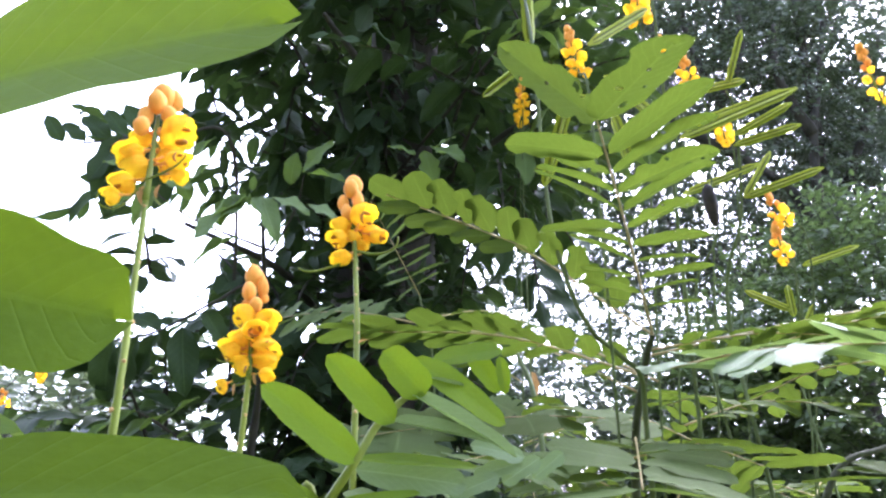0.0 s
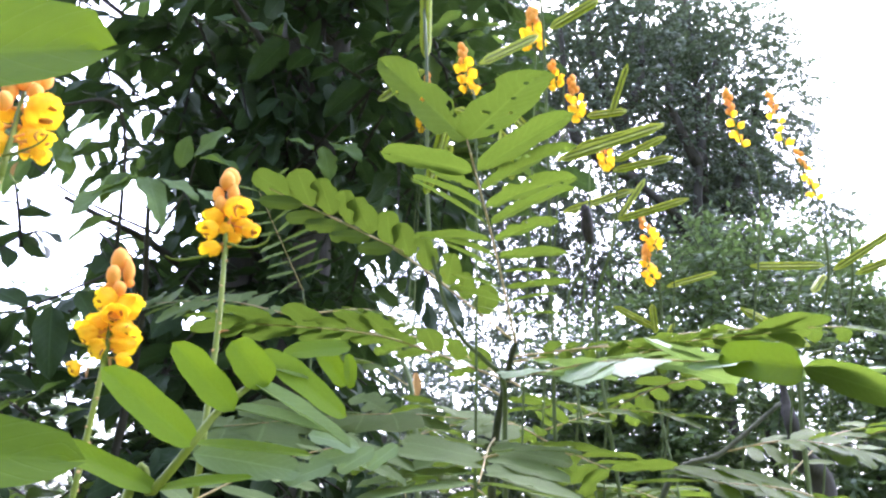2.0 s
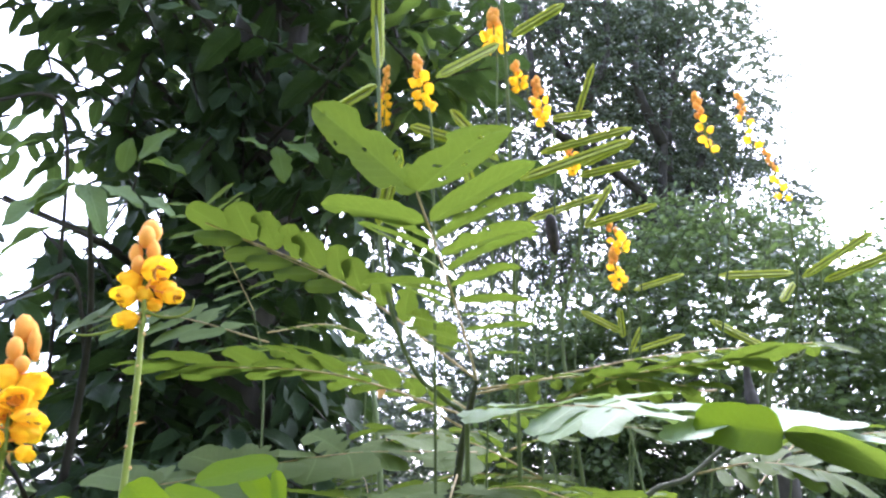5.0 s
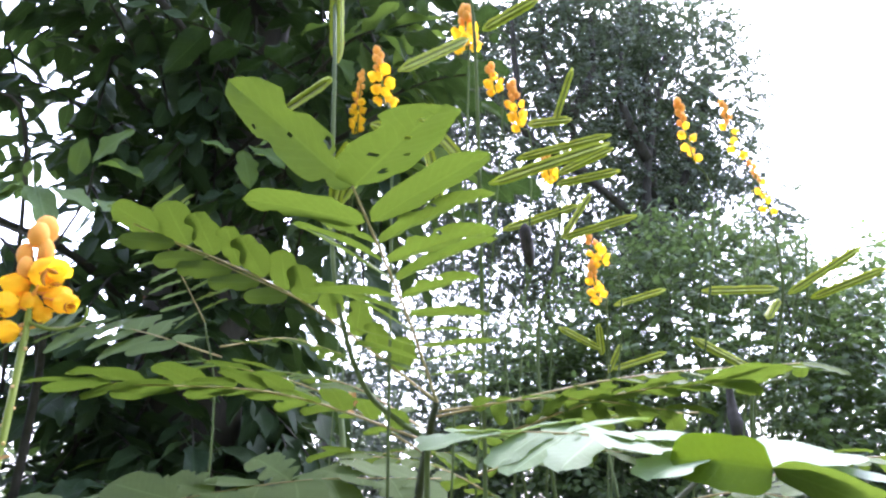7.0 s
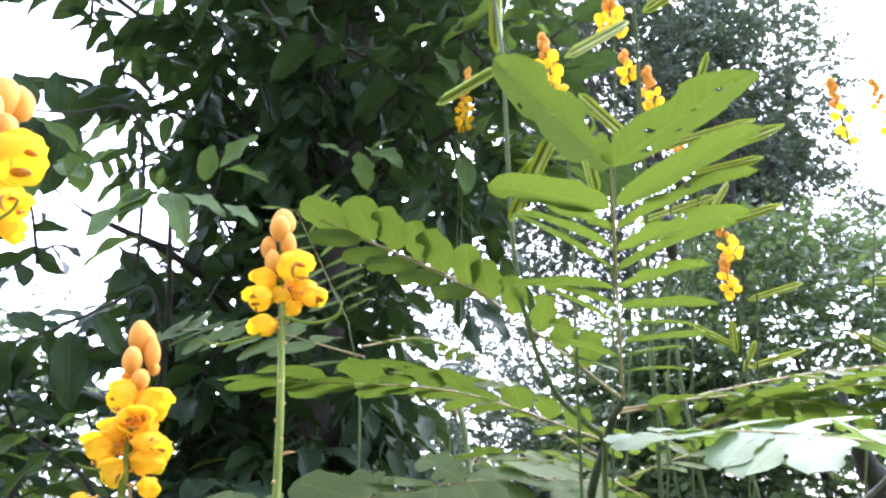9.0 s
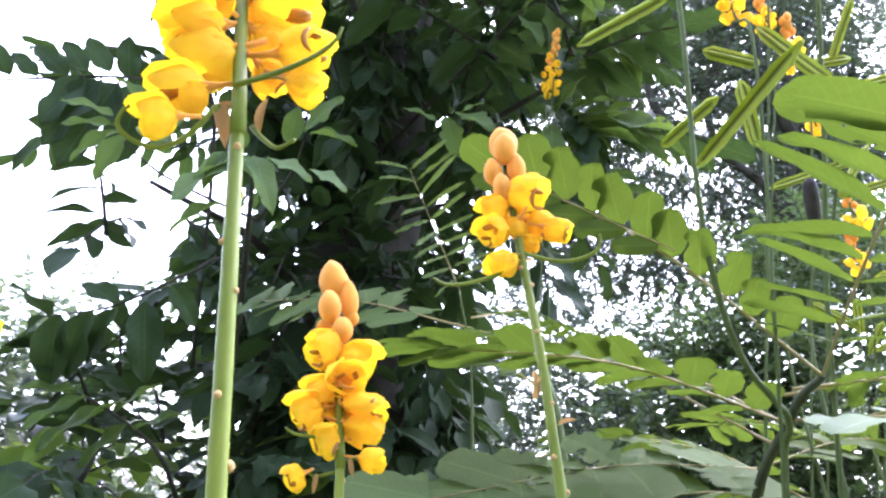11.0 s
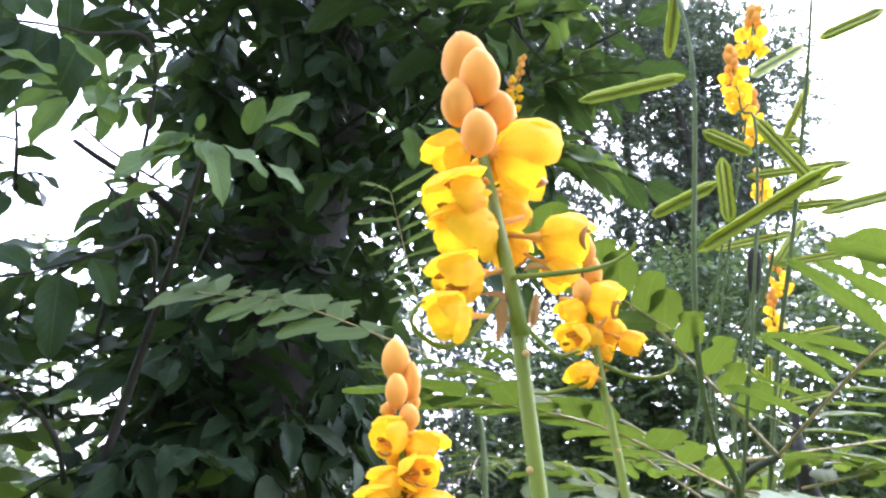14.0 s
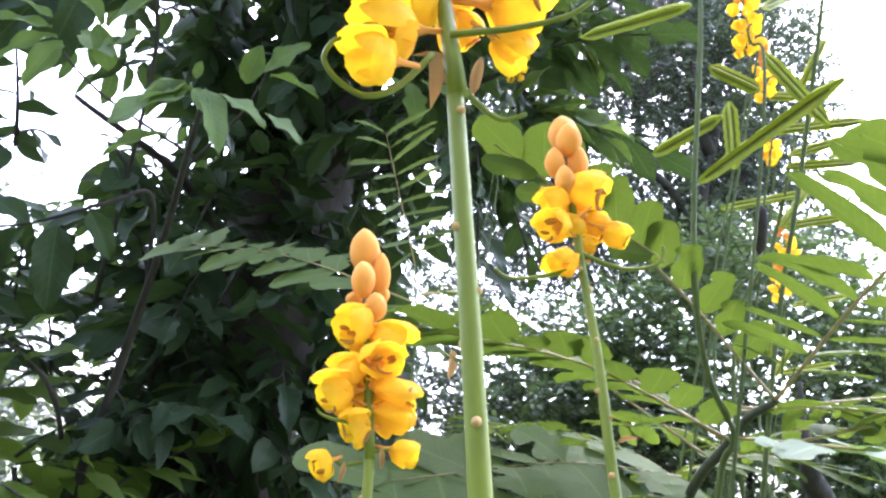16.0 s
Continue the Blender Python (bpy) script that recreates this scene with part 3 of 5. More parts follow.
def build_tall_tree():
    root = thing("tall_tree", "tall grey-trunked tree with small leaves and sky gaps", "tree")
    limb(root, [(5.45, 8.8, -0.05), (5.38, 8.65, 3.0), (5.251, 8.453, 5.381), (5.346, 8.377, 7.181), (5.481, 8.466, 9.047), (5.608, 8.635, 10.715)], 0.12, 0.04, 2, "trunk", 12)
    for k, pts in enumerate(([(5.38, 8.65, 3.0), (5.1, 8.3, 4.6), (4.59, 8.0, 5.60), (4.01, 8.0, 6.17), (3.83, 8.0, 7.04), (3.50, 7.9, 7.95), (3.47, 7.9, 8.96)], [(5.2, 8.4, 4.4), (4.88, 8.0, 5.28), (4.96, 7.9, 6.44), (5.21, 7.9, 7.28), (5.53, 7.9, 8.52)],
                             [(4.01, 8.0, 6.17), (3.65, 7.95, 6.32), (3.12, 7.9, 6.68), (3.03, 7.9, 7.59), (3.0, 7.9, 8.6)], [(5.3, 8.5, 5.4), (6.0, 8.4, 6.8), (6.7, 8.5, 8.6)], [(3.83, 8.0, 7.04), (4.2, 7.9, 7.8), (4.3, 7.9, 8.9)], [(4.96, 7.9, 6.44), (4.6, 7.8, 7.3), (4.7, 7.8, 8.2)])):
        limb(root, pts, 0.085, 0.03, 30 + k)
    crown(root, "crown", [((4.2, 9.5, 7.5), (2.6, 2.1, 3.0), 2.8), ((6.6, 9.5, 8.9), (1.5, 1.4, 2.2), 1.0), ((3.5, 9.8, 10.4), (2.9, 2.2, 2.2), 1.3), ((6.7, 9.3, 6.1), (1.5, 1.2, 1.1), 0.5)], 7000, 16, 0.5, 0.098, SMALL, SMALL_LEAF, 7, hang=0.3, shell=0.15, loose=1.2)


def build_back_trees():
    for k, (base, blobs, n, size, lab) in enumerate((
            ((1.4, 10.0), [((1.3, 9.6, 3.4), (2.2, 1.8, 2.2), 1.0), ((2.4, 10, 5.2), (1.8, 1.6, 1.6), 0.5)], 2200, 0.078, "thin tree with small leaves against the bright sky"),
            ((-3.8, 6.2), [((-3.7, 6.0, 1.5), (1.7, 1.2, 1.3), 1.0)], 700, 0.13, "low leafy bush beyond the dark tree"),
            ((0.6, 7.0), [((0.6, 6.8, 1.2), (2.2, 1.2, 1.0), 1.0), ((1.6, 7.4, 2.3), (2.2, 1.0, 0.95), 1.1)], 1000, 0.10, "low leafy undergrowth behind the flowering shrubs"),
            ((4.0, 15.0), [((3.0, 15.0, 2.2), (5.0, 1.5, 2.3), 1.0), ((8.5, 14.0, 2.6), (4.0, 1.5, 2.4), 0.8)], 1150, 0.19, "far hedge of light green leaves low behind the shrubs"),
            ((-9.0, 19.0), [((-9.0, 19.0, 3.6), (5.0, 3.0, 3.2), 1.0)], 420, 0.3, "distant round tree beyond the bushes"))):
        root = thing("background_tree", lab, "tree")
        x, y = base
        limb(root, [(x, y, -0.05), (x + 0.1, y, 1.2), (x - 0.05, y, 2.4)], 0.10, 0.04, 50 + k, "trunk")
        crown(root, "crown", blobs, n, 14, 0.5 * size / 0.12, size, SMALL, SMALL_LEAF, 60 + k, hang=0.3, shell=0.2, loose=1.2)


def build_shade_trees():
    """Unseen trees added at the viewer's back to keep skylight off the leaves' fronts."""
    for k, (x, y, z, r, h) in enumerate(((-4.5, -5.0, 5.2, 3.0, 4.8), (0.5, -5.6, 5.6, 3.2, 5.2), (5.5, -4.5, 5.2, 3.0, 4.8), (-7.5, 0.5, 4.0, 2.2, 3.8))):
        root = thing("background_tree", "unseen leafy tree added behind the viewer to block light", "tree", at=(x, y, 0))
        limb(root, [(x, y, -0.05), (x + 0.1, y, 1.5), (x - 0.1, y, 3.6)], 0.14, 0.05, 150 + k, "trunk")
        crown(root, "crown", [((x, y, z), (r, 1.6, h), 1.0)], 560, 14, 0.95, 0.32, SMALL, SMALL_LEAF, 160 + k, hang=0.3, shell=0.4, loose=1.2)


def build_bush():
    root = thing("leafy_bush", "large light green leafy bush with fine foliage", "bush")
    for k, pts in enumerate(([(4.6, 6.6, -0.05), (4.5, 6.5, 1.5), (4.2, 6.2, 3.2)], [(4.7, 6.6, -0.05), (5.2, 6.3, 1.6), (5.6, 6.0, 3.0)])):
        limb(root, pts, 0.06, 0.02, 70 + k, "trunk")
    limb(root, [(2.95, 3.95, -0.05), (3.124, 4.075, 1.721), (2.974, 3.986, 2.016), (2.884, 3.925, 2.213), (2.900, 3.973, 2.362), (2.921, 3.991, 2.587)], 0.10, 0.012, 75, "trunk")
    crown(root, "crown", [((4.4, 6.3, 2.5), (1.9, 1.3, 2.0), 2.2), ((2.8, 6.6, 2.1), (1.0, 0.9, 1.4), 0.8), ((6.8, 6.0, 2.4), (1.6, 1.2, 2.1), 1.4)], 4000, 16, 0.5, 0.105, SMALL, BUSH_LEAF, 9, hang=0.3, shell=0.3, loose=1.0)


build_dark_tree()
build_sapling()
front_sprays()
build_tall_tree()
build_back_trees()
build_shade_trees()
build_bush()


# ---- parts of the flowering shrubs ----
def bud_mesh(seed):
    """An egg-shaped bud in its overlapping bract, one high, standing on the origin."""
    rng = random.Random(seed)
    rows, sides, verts = 9, 12, []
    for i in range(rows + 1):
        t = i / rows
        r = 0.46 * math.sin(math.pi * min(1, t ** 0.95 * 0.93 + 0.035)) ** 0.55
        for j in range(sides):
            a = 2 * math.pi * j / sides
            crease = 1 - 0.10 * math.exp(-((a - 1.2) / 0.35) ** 2) * math.sin(math.pi * t)
            verts.append((r * crease * math.cos(a) * 1.03, r * crease * math.sin(a), t + 0.02 * math.sin(2 * a + seed) * t))
    faces = [(i * sides + j, i * sides + (j + 1) % sides, (i + 1) * sides + (j + 1) % sides, (i + 1) * sides + j) for i in range(rows) for j in range(sides)]
    faces += [tuple(range(sides))[::-1], tuple(range(rows * sides, (rows + 1) * sides))]
    return mesh_from("bud", verts, faces, BUD)


def petal_patch(seed, spread, reach, radius, nu=11, nv=9):
    """One cupped petal of a globe-shaped flower: attached at the pole below, open above."""
    verts = []
    for i in range(nu + 1):
        u = i / nu
        w = spread * (0.32 + 0.68 * math.sin(math.pi * (0.10 + 0.58 * u)))
        for j in range(nv + 1):
            v = 2 * j / nv - 1
            th = 0.12 + reach * u * (1 - 0.16 * u * v * v)
            ph = v * w
            k = noise.noise((u * 2.6 + seed * 1.7, v * 1.8, seed * 0.9))
            edge = max(0, abs(v) - 0.5) + max(0, u - 0.7)
            k += 0.16 * noise.noise((u * 7 + seed, v * 6.5, seed * 2.3)) + 0.05 * math.sin(v * 11 + seed)
            r = radius * (1 + 0.20 * k * (0.6 + edge * 0.7) - 0.05 * u * (1 - v * v) + 0.05 * edge)
            verts.append((r * math.sin(th) * math.cos(ph), r * math.sin(th) * math.sin(ph), radius - r * math.cos(th) * 1.02))
    faces = [(i * (nv + 1) + j, i * (nv + 1) + j + 1, (i + 1) * (nv + 1) + j + 1, (i + 1) * (nv + 1) + j) for i in range(nu) for j in range(nv)]
    return verts, faces


def turned(piece, angle):
    c, s = math.cos(angle), math.sin(angle)
    return [(c * x - s * y, s * x + c * y, z) for x, y, z in piece[0]], piece[1]


PETAL_SPECS = [(0.0, 1.05, 2.45, 0.53), (1.35, 0.95, 2.3, 0.48), (-1.35, 0.95, 2.2, 0.51), (2.6, 0.85, 1.9, 0.46), (-2.6, 0.85, 1.7, 0.49)]
PETALS = [mesh_from("petal", *petal_patch(k, w, reach, r), PETAL) for k, (a, w, reach, r) in enumerate(PETAL_SPECS)]
FLOWER_WHOLE = [mesh_from("flower", *joined([turned(petal_patch(k + 7 * s, w, reach * (1 - 0.06 * s), r, 5, 4), a) for k, (a, w, reach, r) in enumerate(PETAL_SPECS)]), PETAL) for s in range(3)]
BUDS = [bud_mesh(k) for k in range(3)]


def anther_mesh():
    """Two curved brown anthers lying round the mouth of the flower, with small ones between."""
    pieces = []
    for mid, half, th in ((2.3, 0.55, 1.8),):
        line = np.array([(0.44 * math.sin(th) * math.cos(mid + half * v), 0.44 * math.sin(th) * math.sin(mid + half * v), 0.5 - 0.5 * math.cos(th + 0.18 * v * v)) for v in np.linspace(-1, 1, 9)])
        pieces.append(tube(line, np.array((0.015, 0.03, 0.042, 0.05, 0.052, 0.05, 0.042, 0.03, 0.015)), 6))
    for a in (1.2, 4.1, 4.6):
        line = np.array([(0.26 * math.cos(a) * (1 - 0.3 * t), 0.26 * math.sin(a) * (1 - 0.3 * t), 0.42 + 0.36 * t) for t in np.linspace(0, 1, 5)])
        pieces.append(tube(line, np.array((0.03, 0.06, 0.07, 0.06, 0.02)), 6))
    return mesh_from("anther", *joined(pieces), ANTHER)


def calyx_mesh():
    pieces = [tube(np.array([(0, 0, -0.55), (0, 0, -0.2), (0, 0, 0.0), (0, 0, 0.06)]), np.array((0.05, 0.06, 0.13, 0.16)), 7)]
    for k in range(5):
        v, f, _ = blade(4, 2, 0.7, 2.0, 0.5, 0.6, 0.25, 0.0, seed=k)
        m = frame_of((0, 0, 0), (math.cos(k * 1.257), math.sin(k * 1.257), 0.85), (-math.cos(k * 1.257), -math.sin(k * 1.257), 1), (0.40, 0.40, 0.40))
        pieces.append(([tuple(m @ Vector(q)) for q in v], f))
    return mesh_from("flower", *joined(pieces), BUD)


ANTHERS, CALYX = anther_mesh(), calyx_mesh()


DRY_BRACT = mesh_from("dry_bract", *blade(5, 2, 0.5, 2.0, 0.4, 0.7, 0.35, 0.35, seed=4)[:2], DRY)


def pod_mesh():
    """A four-winged pod one long: pale wings that meet in a dark seam."""
    n, verts = 14, []
    rng = random.Random(8)
    for i in range(n + 1):
        t = i / n
        w = min(1.0, (t * 9) ** 0.6, ((1 - t) * 7) ** 0.6) if 0 < t < 1 else 0.25
        w *= 1 + 0.06 * math.sin(t * 40)
        for j in range(16):
            a = 2 * math.pi * j / 16
            r = (1.0, 0.60, 0.26, 0.60)[j % 4] * w * 0.5
            verts.append((r * math.cos(a), t, r * math.sin(a)))
    faces = [(i * 16 + j, i * 16 + (j + 1) % 16, (i + 1) * 16 + (j + 1) % 16, (i + 1) * 16 + j) for i in range(n) for j in range(16)]
    faces += [tuple(range(16)), tuple(range(n * 16, n * 16 + 16))[::-1]]
    me = mesh_from("seed_pod", verts, faces, (POD, POD_SEAM), smooth=False)
    idx = [1 if (j % 4 in (1, 2)) and 0 < i < n - 1 else 0 for i in range(n) for j in range(16)] + [0, 0]
    me.polygons.foreach_set("material_index", np.array(idx, dtype=np.int32))
    return me


def eaten(b, count, seed):
    """A blade with small round holes and slits bitten out of it."""
    rng = random.Random(seed * 7 + 1)
    verts, faces, uvs = b
    bites = [(rng.uniform(0.12, 0.9), rng.uniform(-0.16, 0.16), rng.uniform(0.012, 0.032), rng.uniform(0.7, 2.2)) for _ in range(count)]
    keep = []
    for f in faces:
        x = sum(verts[i][0] for i in f) / 4
        y = sum(verts[i][1] for i in f) / 4
        if all(((y - by) * st) ** 2 + (x - bx) ** 2 > r * r for by, bx, r, st in bites):
            keep.append(f)
    return verts, keep, uvs


POD_MESH = pod_mesh()
LEAFLETS = [mesh_from("leaflet", *(lambda b: (b[0], b[1], LEAFLET, b[2]))(blade(18, 8, w, 3.1, 0.62, 0.5, f, d, 0.014, 0.4, c, s)))
            for s, (w, f, d, c) in enumerate(((0.44, 0.06, 0.06, 0.15), (0.42, 0.10, 0.12, 0.35), (0.46, 0.05, 0.02, 0.0), (0.42, 0.14, 0.16, 0.6), (0.45, 0.08, 0.08, 0.35), (0.43, 0.03, 0.04, 0.25)))]
HOLED = [mesh_from("leaflet", *(lambda b: (b[0], b[1], LEAFLET, b[2]))(eaten(blade(30, 14, w, 3.1, 0.62, 0.5, f, d, 0.014, 0.4, c, s), n, s)))
         for s, (w, f, d, c, n) in enumerate(((0.44, 0.06, 0.08, 0.5, 5), (0.46, 0.05, 0.04, 0.3, 9), (0.62, 0.04, 0.05, 0.0, 2), (0.42, 0.10, 0.14, 0.7, 4)))]
SKYLIT_LEAFLETS = [mesh_from("leaflet", *(lambda b: (b[0], b[1], LEAFLET_SKYLIT, b[2]))(blade(18, 8, w, 3.1, 0.62, 0.5, f, d, 0.014, 0.4, c, s + 11)))
         for s, (w, f, d, c) in enumerate(((0.46, 0.05, 0.06, 0.1), (0.44, 0.08, 0.10, 0.5), (0.48, 0.04, 0.02, 0.0), (0.44, 0.08, 0.12, 0.9)))]
DRY_LEAF = mesh_from("leaflet", *blade(12, 6, 0.46, 2.6, 0.5, 0.5, 0.3, 0.2, 0.04, 0, 0.3, 5)[:2], DRY)
SHEEN_FOLD = mesh_from("leaflet", *(lambda b: (b[0], b[1], SKY_SHEEN, b[2]))(blade(14, 8, 0.46, 3.2, 0.45, 0.5, 0.55, 0.05, 0.01, 0.2, 0.0, 2)))
SHEEN_LEAF = mesh_from("leaflet", *(lambda b: (b[0], b[1], SKY_SHEEN, b[2]))(blade(16, 8, 0.46, 3.0, 0.55, 0.5, 0.08, 0.06, 0.02, 0.3, 0.2, 21)))
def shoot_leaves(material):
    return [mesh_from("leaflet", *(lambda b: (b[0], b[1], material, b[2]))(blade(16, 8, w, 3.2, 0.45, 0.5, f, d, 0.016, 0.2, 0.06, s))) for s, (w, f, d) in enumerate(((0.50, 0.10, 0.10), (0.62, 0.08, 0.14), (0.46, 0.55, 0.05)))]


# the same shoot leaves twice, plain and in the shaded colour
YOUNGS, SHADED_YOUNGS = shoot_leaves(YOUNG), shoot_leaves(YOUNG_SHADED)


def plant(name, label, category, points, r0, r1, material=STEM, group="", scars=0, seed=0, sides=9):
    """A stem rising from the ground as a thing of its own."""
    rng = random.Random(seed)
    root = thing(name, label, category, group, at=points[0])
    line = smooth_line(points, 8)
    put("stem", mesh_from("stem", *tube(line, (r0, r1), sides, 0.05, rng), material), root)
    run, k = 0.008, 0
    for i in range(len(line) - 1, 0, -1):
        d = line[i] - line[i - 1]
        n = np.linalg.norm(d)
        while scars and run < n and k < 2 * scars:
            a = k * 2.4 + seed
            s = np.cross(d / n, (math.cos(a), math.sin(a), 0.2))
            s /= np.linalg.norm(s)
            r = r0 + (r1 - r0) * i / len(line)
            put("leaf_scar", SCAR_MESH, root, frame_of(line[i] - d * run / n + s * r * 0.85, s, d, (r * rng.uniform(0.6, 1.05),) * 3))
            run += rng.uniform(0.012, 0.02)
            k += 1
        run -= n
    return root


def knob():
    v, f = tube(np.array([(0, -0.2, 0), (0, 0.3, 0), (0, 0.65, 0), (0, 0.85, 0)]), np.array((0.75, 0.7, 0.45, 0.1)), 7)
    return mesh_from("leaf_scar", v, f, SCAR)


SCAR_MESH = knob()


def spike(root, node, top, flowers, buds, bloom=0.023, seed=0):
    """The axis of a flower head from node to top. flowers: (height 0..1, azimuth, outwards, size); buds: the same."""
    rng = random.Random(seed)
    node, top = Vector(node), Vector(top)
    axis = top - node
    L = axis.length
    axis.normalize()
    e1 = (Vector((1, 0, 0)) - axis * axis.x).normalized()
    e2 = axis.cross(e1)
    line = np.array([tuple(node + axis * L * t) for t in np.linspace(-0.12, 0.86, 8)])
    put("spike_axis", mesh_from("spike_axis", *tube(line, (bloom * 0.13, bloom * 0.08), 7), STEM), root)
    for h, az, off, size in buds:
        d = e1 * math.cos(radians(az)) + e2 * math.sin(radians(az))
        s = bloom * size
        at = node + axis * (h * L * 0.97) + d * off * bloom
        m = frame_of(at, axis + d * 0.16, d, (1, 1, 1)) @ pose(0, 0, 0, -90) @ pose(0, 0, 0, 0, 0, rng.uniform(0, 360)) @ Matrix.Diagonal((s * 0.95, s * 0.95, s * 1.1, 1))
        put("bud", rng.choice(BUDS), root, m)
    for k, (h, az, off, size) in enumerate(flowers):
        d = e1 * math.cos(radians(az)) + e2 * math.sin(radians(az))
        s = bloom * size
        out = d + axis * rng.uniform(-0.5, 0.15)
        at = node + axis * (h * L) + d * off * bloom * 0.6
        m = frame_of(at, out, axis) @ pose(0, 0, 0, -90) @ pose(0, 0, 0, 0, 0, rng.uniform(-25, 25) - 90) @ Matrix.Diagonal((s * rng.uniform(0.9, 1.15), s * rng.uniform(0.9, 1.12), s * rng.uniform(0.82, 1.0), 1))
        put("flower", FLOWER_WHOLE[k % 3], root, m)


def bloom_at(root, axis, centre, wide, high, seed):
    """One globe flower about centre, turned away from the stalk that runs along axis."""
    rng = random.Random(seed)
    a, u = axis[0], (axis[1] - axis[0]).normalized()
    c = Vector(centre)
    out = c - (a + u * (c - a).dot(u))
    out = (out.normalized() - u * rng.uniform(0.1, 0.5)).normalized()
    m = frame_of(c - out * wide * 0.5, out, u) @ pose(0, 0, 0, -90) @ pose(0, 0, 0, 0, 0, rng.uniform(-20, 20) - 90) @ Matrix.Diagonal((high, wide, wide, 1))
    f = put("flower", CALYX, root, m)
    for q, (t, w, reach, r) in enumerate(PETAL_SPECS):
        put("petal", PETALS[q], f, pose(0, 0, 0, rng.uniform(-12, 12), rng.uniform(-12, 12), math.degrees(t) + rng.uniform(-14, 14)) @ Matrix.Diagonal((*[rng.uniform(0.88, 1.08)] * 3, 1)))
    if seed % 5 not in (1, 3):
        put("anther", ANTHERS, f, pose(0, 0, 0, rng.uniform(-12, 12), rng.uniform(-12, 12), rng.uniform(-70, 70)))


def bud_at(root, foot, top, wide):
    d = Vector(top) - Vector(foot)
    put("bud", BUDS[int(wide * 1e5) % 3], root, frame_of(foot, d, (0.6, -0.8, 0.1)) @ pose(0, 0, 0, -90) @ Matrix.Diagonal((wide * 1.10, wide * 1.10, d.length, 1)))


def hook_at(root, points, thick):
    line = smooth_line(points, 6)
    put("pistil", mesh_from("pistil", *tube(line, (thick, thick * 0.55), 7), STEM), root)


def spiral(nf, nb, seed, low=0.0, mid=0.55):
    """Heights, turns and sizes for the flowers and buds of a spike."""
    rng = random.Random(seed)
    fl = [(low + (mid - low) * k / max(1, nf - 1), 137.5 * k + seed * 40, rng.uniform(0.35, 0.8), rng.uniform(0.95, 1.2)) for k in range(nf)]
    bd = [(mid + 0.03 + 0.34 * k / max(1, nb - 1), 137.5 * k + seed * 70, 0.34 * (1 - 0.75 * k / nb), 0.78 + 0.22 * k / nb) for k in range(nb)]
    return fl, bd


def frond(root, base, tip, normal, pairs, small, large, sag=0.0, first=0.12, angle=(82, 50), lean=0.0, seed=0, meshes=None, thick=0.0024, rise=(0, 0), wide=0.85, last=None, shingle=(0.1, 0.0), lats=None, end=1.0):
    """A feather leaf: a stalk from base to tip with pairs of leaflets that grow towards the tip.
    lean: how far the leaflets hang; rise: degrees by which each side is folded up; last: the angle of the end pair; shingle: tilt of the blades along the stalk."""
    rng = random.Random(seed)
    base, tip, normal = Vector(base), Vector(tip), Vector(normal)
    mid = (base + tip) * 0.5 + Vector((0, 0, sag))
    line = smooth_line([base, mid, tip], 12)
    stalk = put("frond", mesh_from("frond", *tube(line, (thick, thick * 0.45), 6), RACHIS), root)
    n = len(line) - 1
    for k in range(pairs):
        t = first + (end - first) * k / max(1, pairs - 1)
        f = t * n
        i = min(n - 1, int(f))
        at = Vector(line[i]) + (Vector(line[i + 1]) - Vector(line[i])) * (f - i)
        d = (Vector(line[i + 1]) - Vector(line[i])).normalized()
        nz = (normal - d * normal.dot(d)).normalized()
        side = d.cross(nz)
        size = small + (large - small) * t ** 0.8
        a = radians(last if last and k == pairs - 1 else angle[0] + (angle[1] - angle[0]) * t)
        for s, up in ((1, rise[0]), (-1, rise[1])):
            aa = a + rng.uniform(-0.16, 0.16)
            u = radians(up + rng.uniform(-13, 13))
            lat = side * s * math.cos(u) + nz * math.sin(u)
            nn = nz * math.cos(u) - side * s * math.sin(u) + d * (shingle[0] + (shingle[1] - shingle[0]) * t + rng.uniform(-0.2, 0.2))
            if lats:
                if lats[0 if s > 0 else 1] is None:
                    continue
                lat = Vector(lats[0] if s > 0 else lats[1])
                lat = (lat - d * lat.dot(d)).normalized()
                nn = lat.cross(d)
                nn = (nn if nn.z > 0 else -nn) + d * (0.12 + rng.uniform(-0.03, 0.03)) + lat * rng.uniform(-0.04, 0.04)
            along = lat * math.sin(aa) + d * math.cos(aa) - nz * (lean + rng.uniform(-0.06, 0.08))
            ln = size * rng.uniform(0.86, 1.1)
            put("leaflet", rng.choice(meshes or LEAFLETS), stalk, frame_of(at + lat * thick, along, nn, (ln * wide * rng.uniform(0.92, 1.1), ln, ln)))
    return stalk


def pod(root, a, b, width=0.019, roll=0.0):
    a, b = Vector(a), Vector(b)
    put("seed_pod", POD_MESH, root, frame_of(a, b - a, (math.sin(roll), -math.cos(roll) * 0.6, 1), (width, (b - a).length, width)))


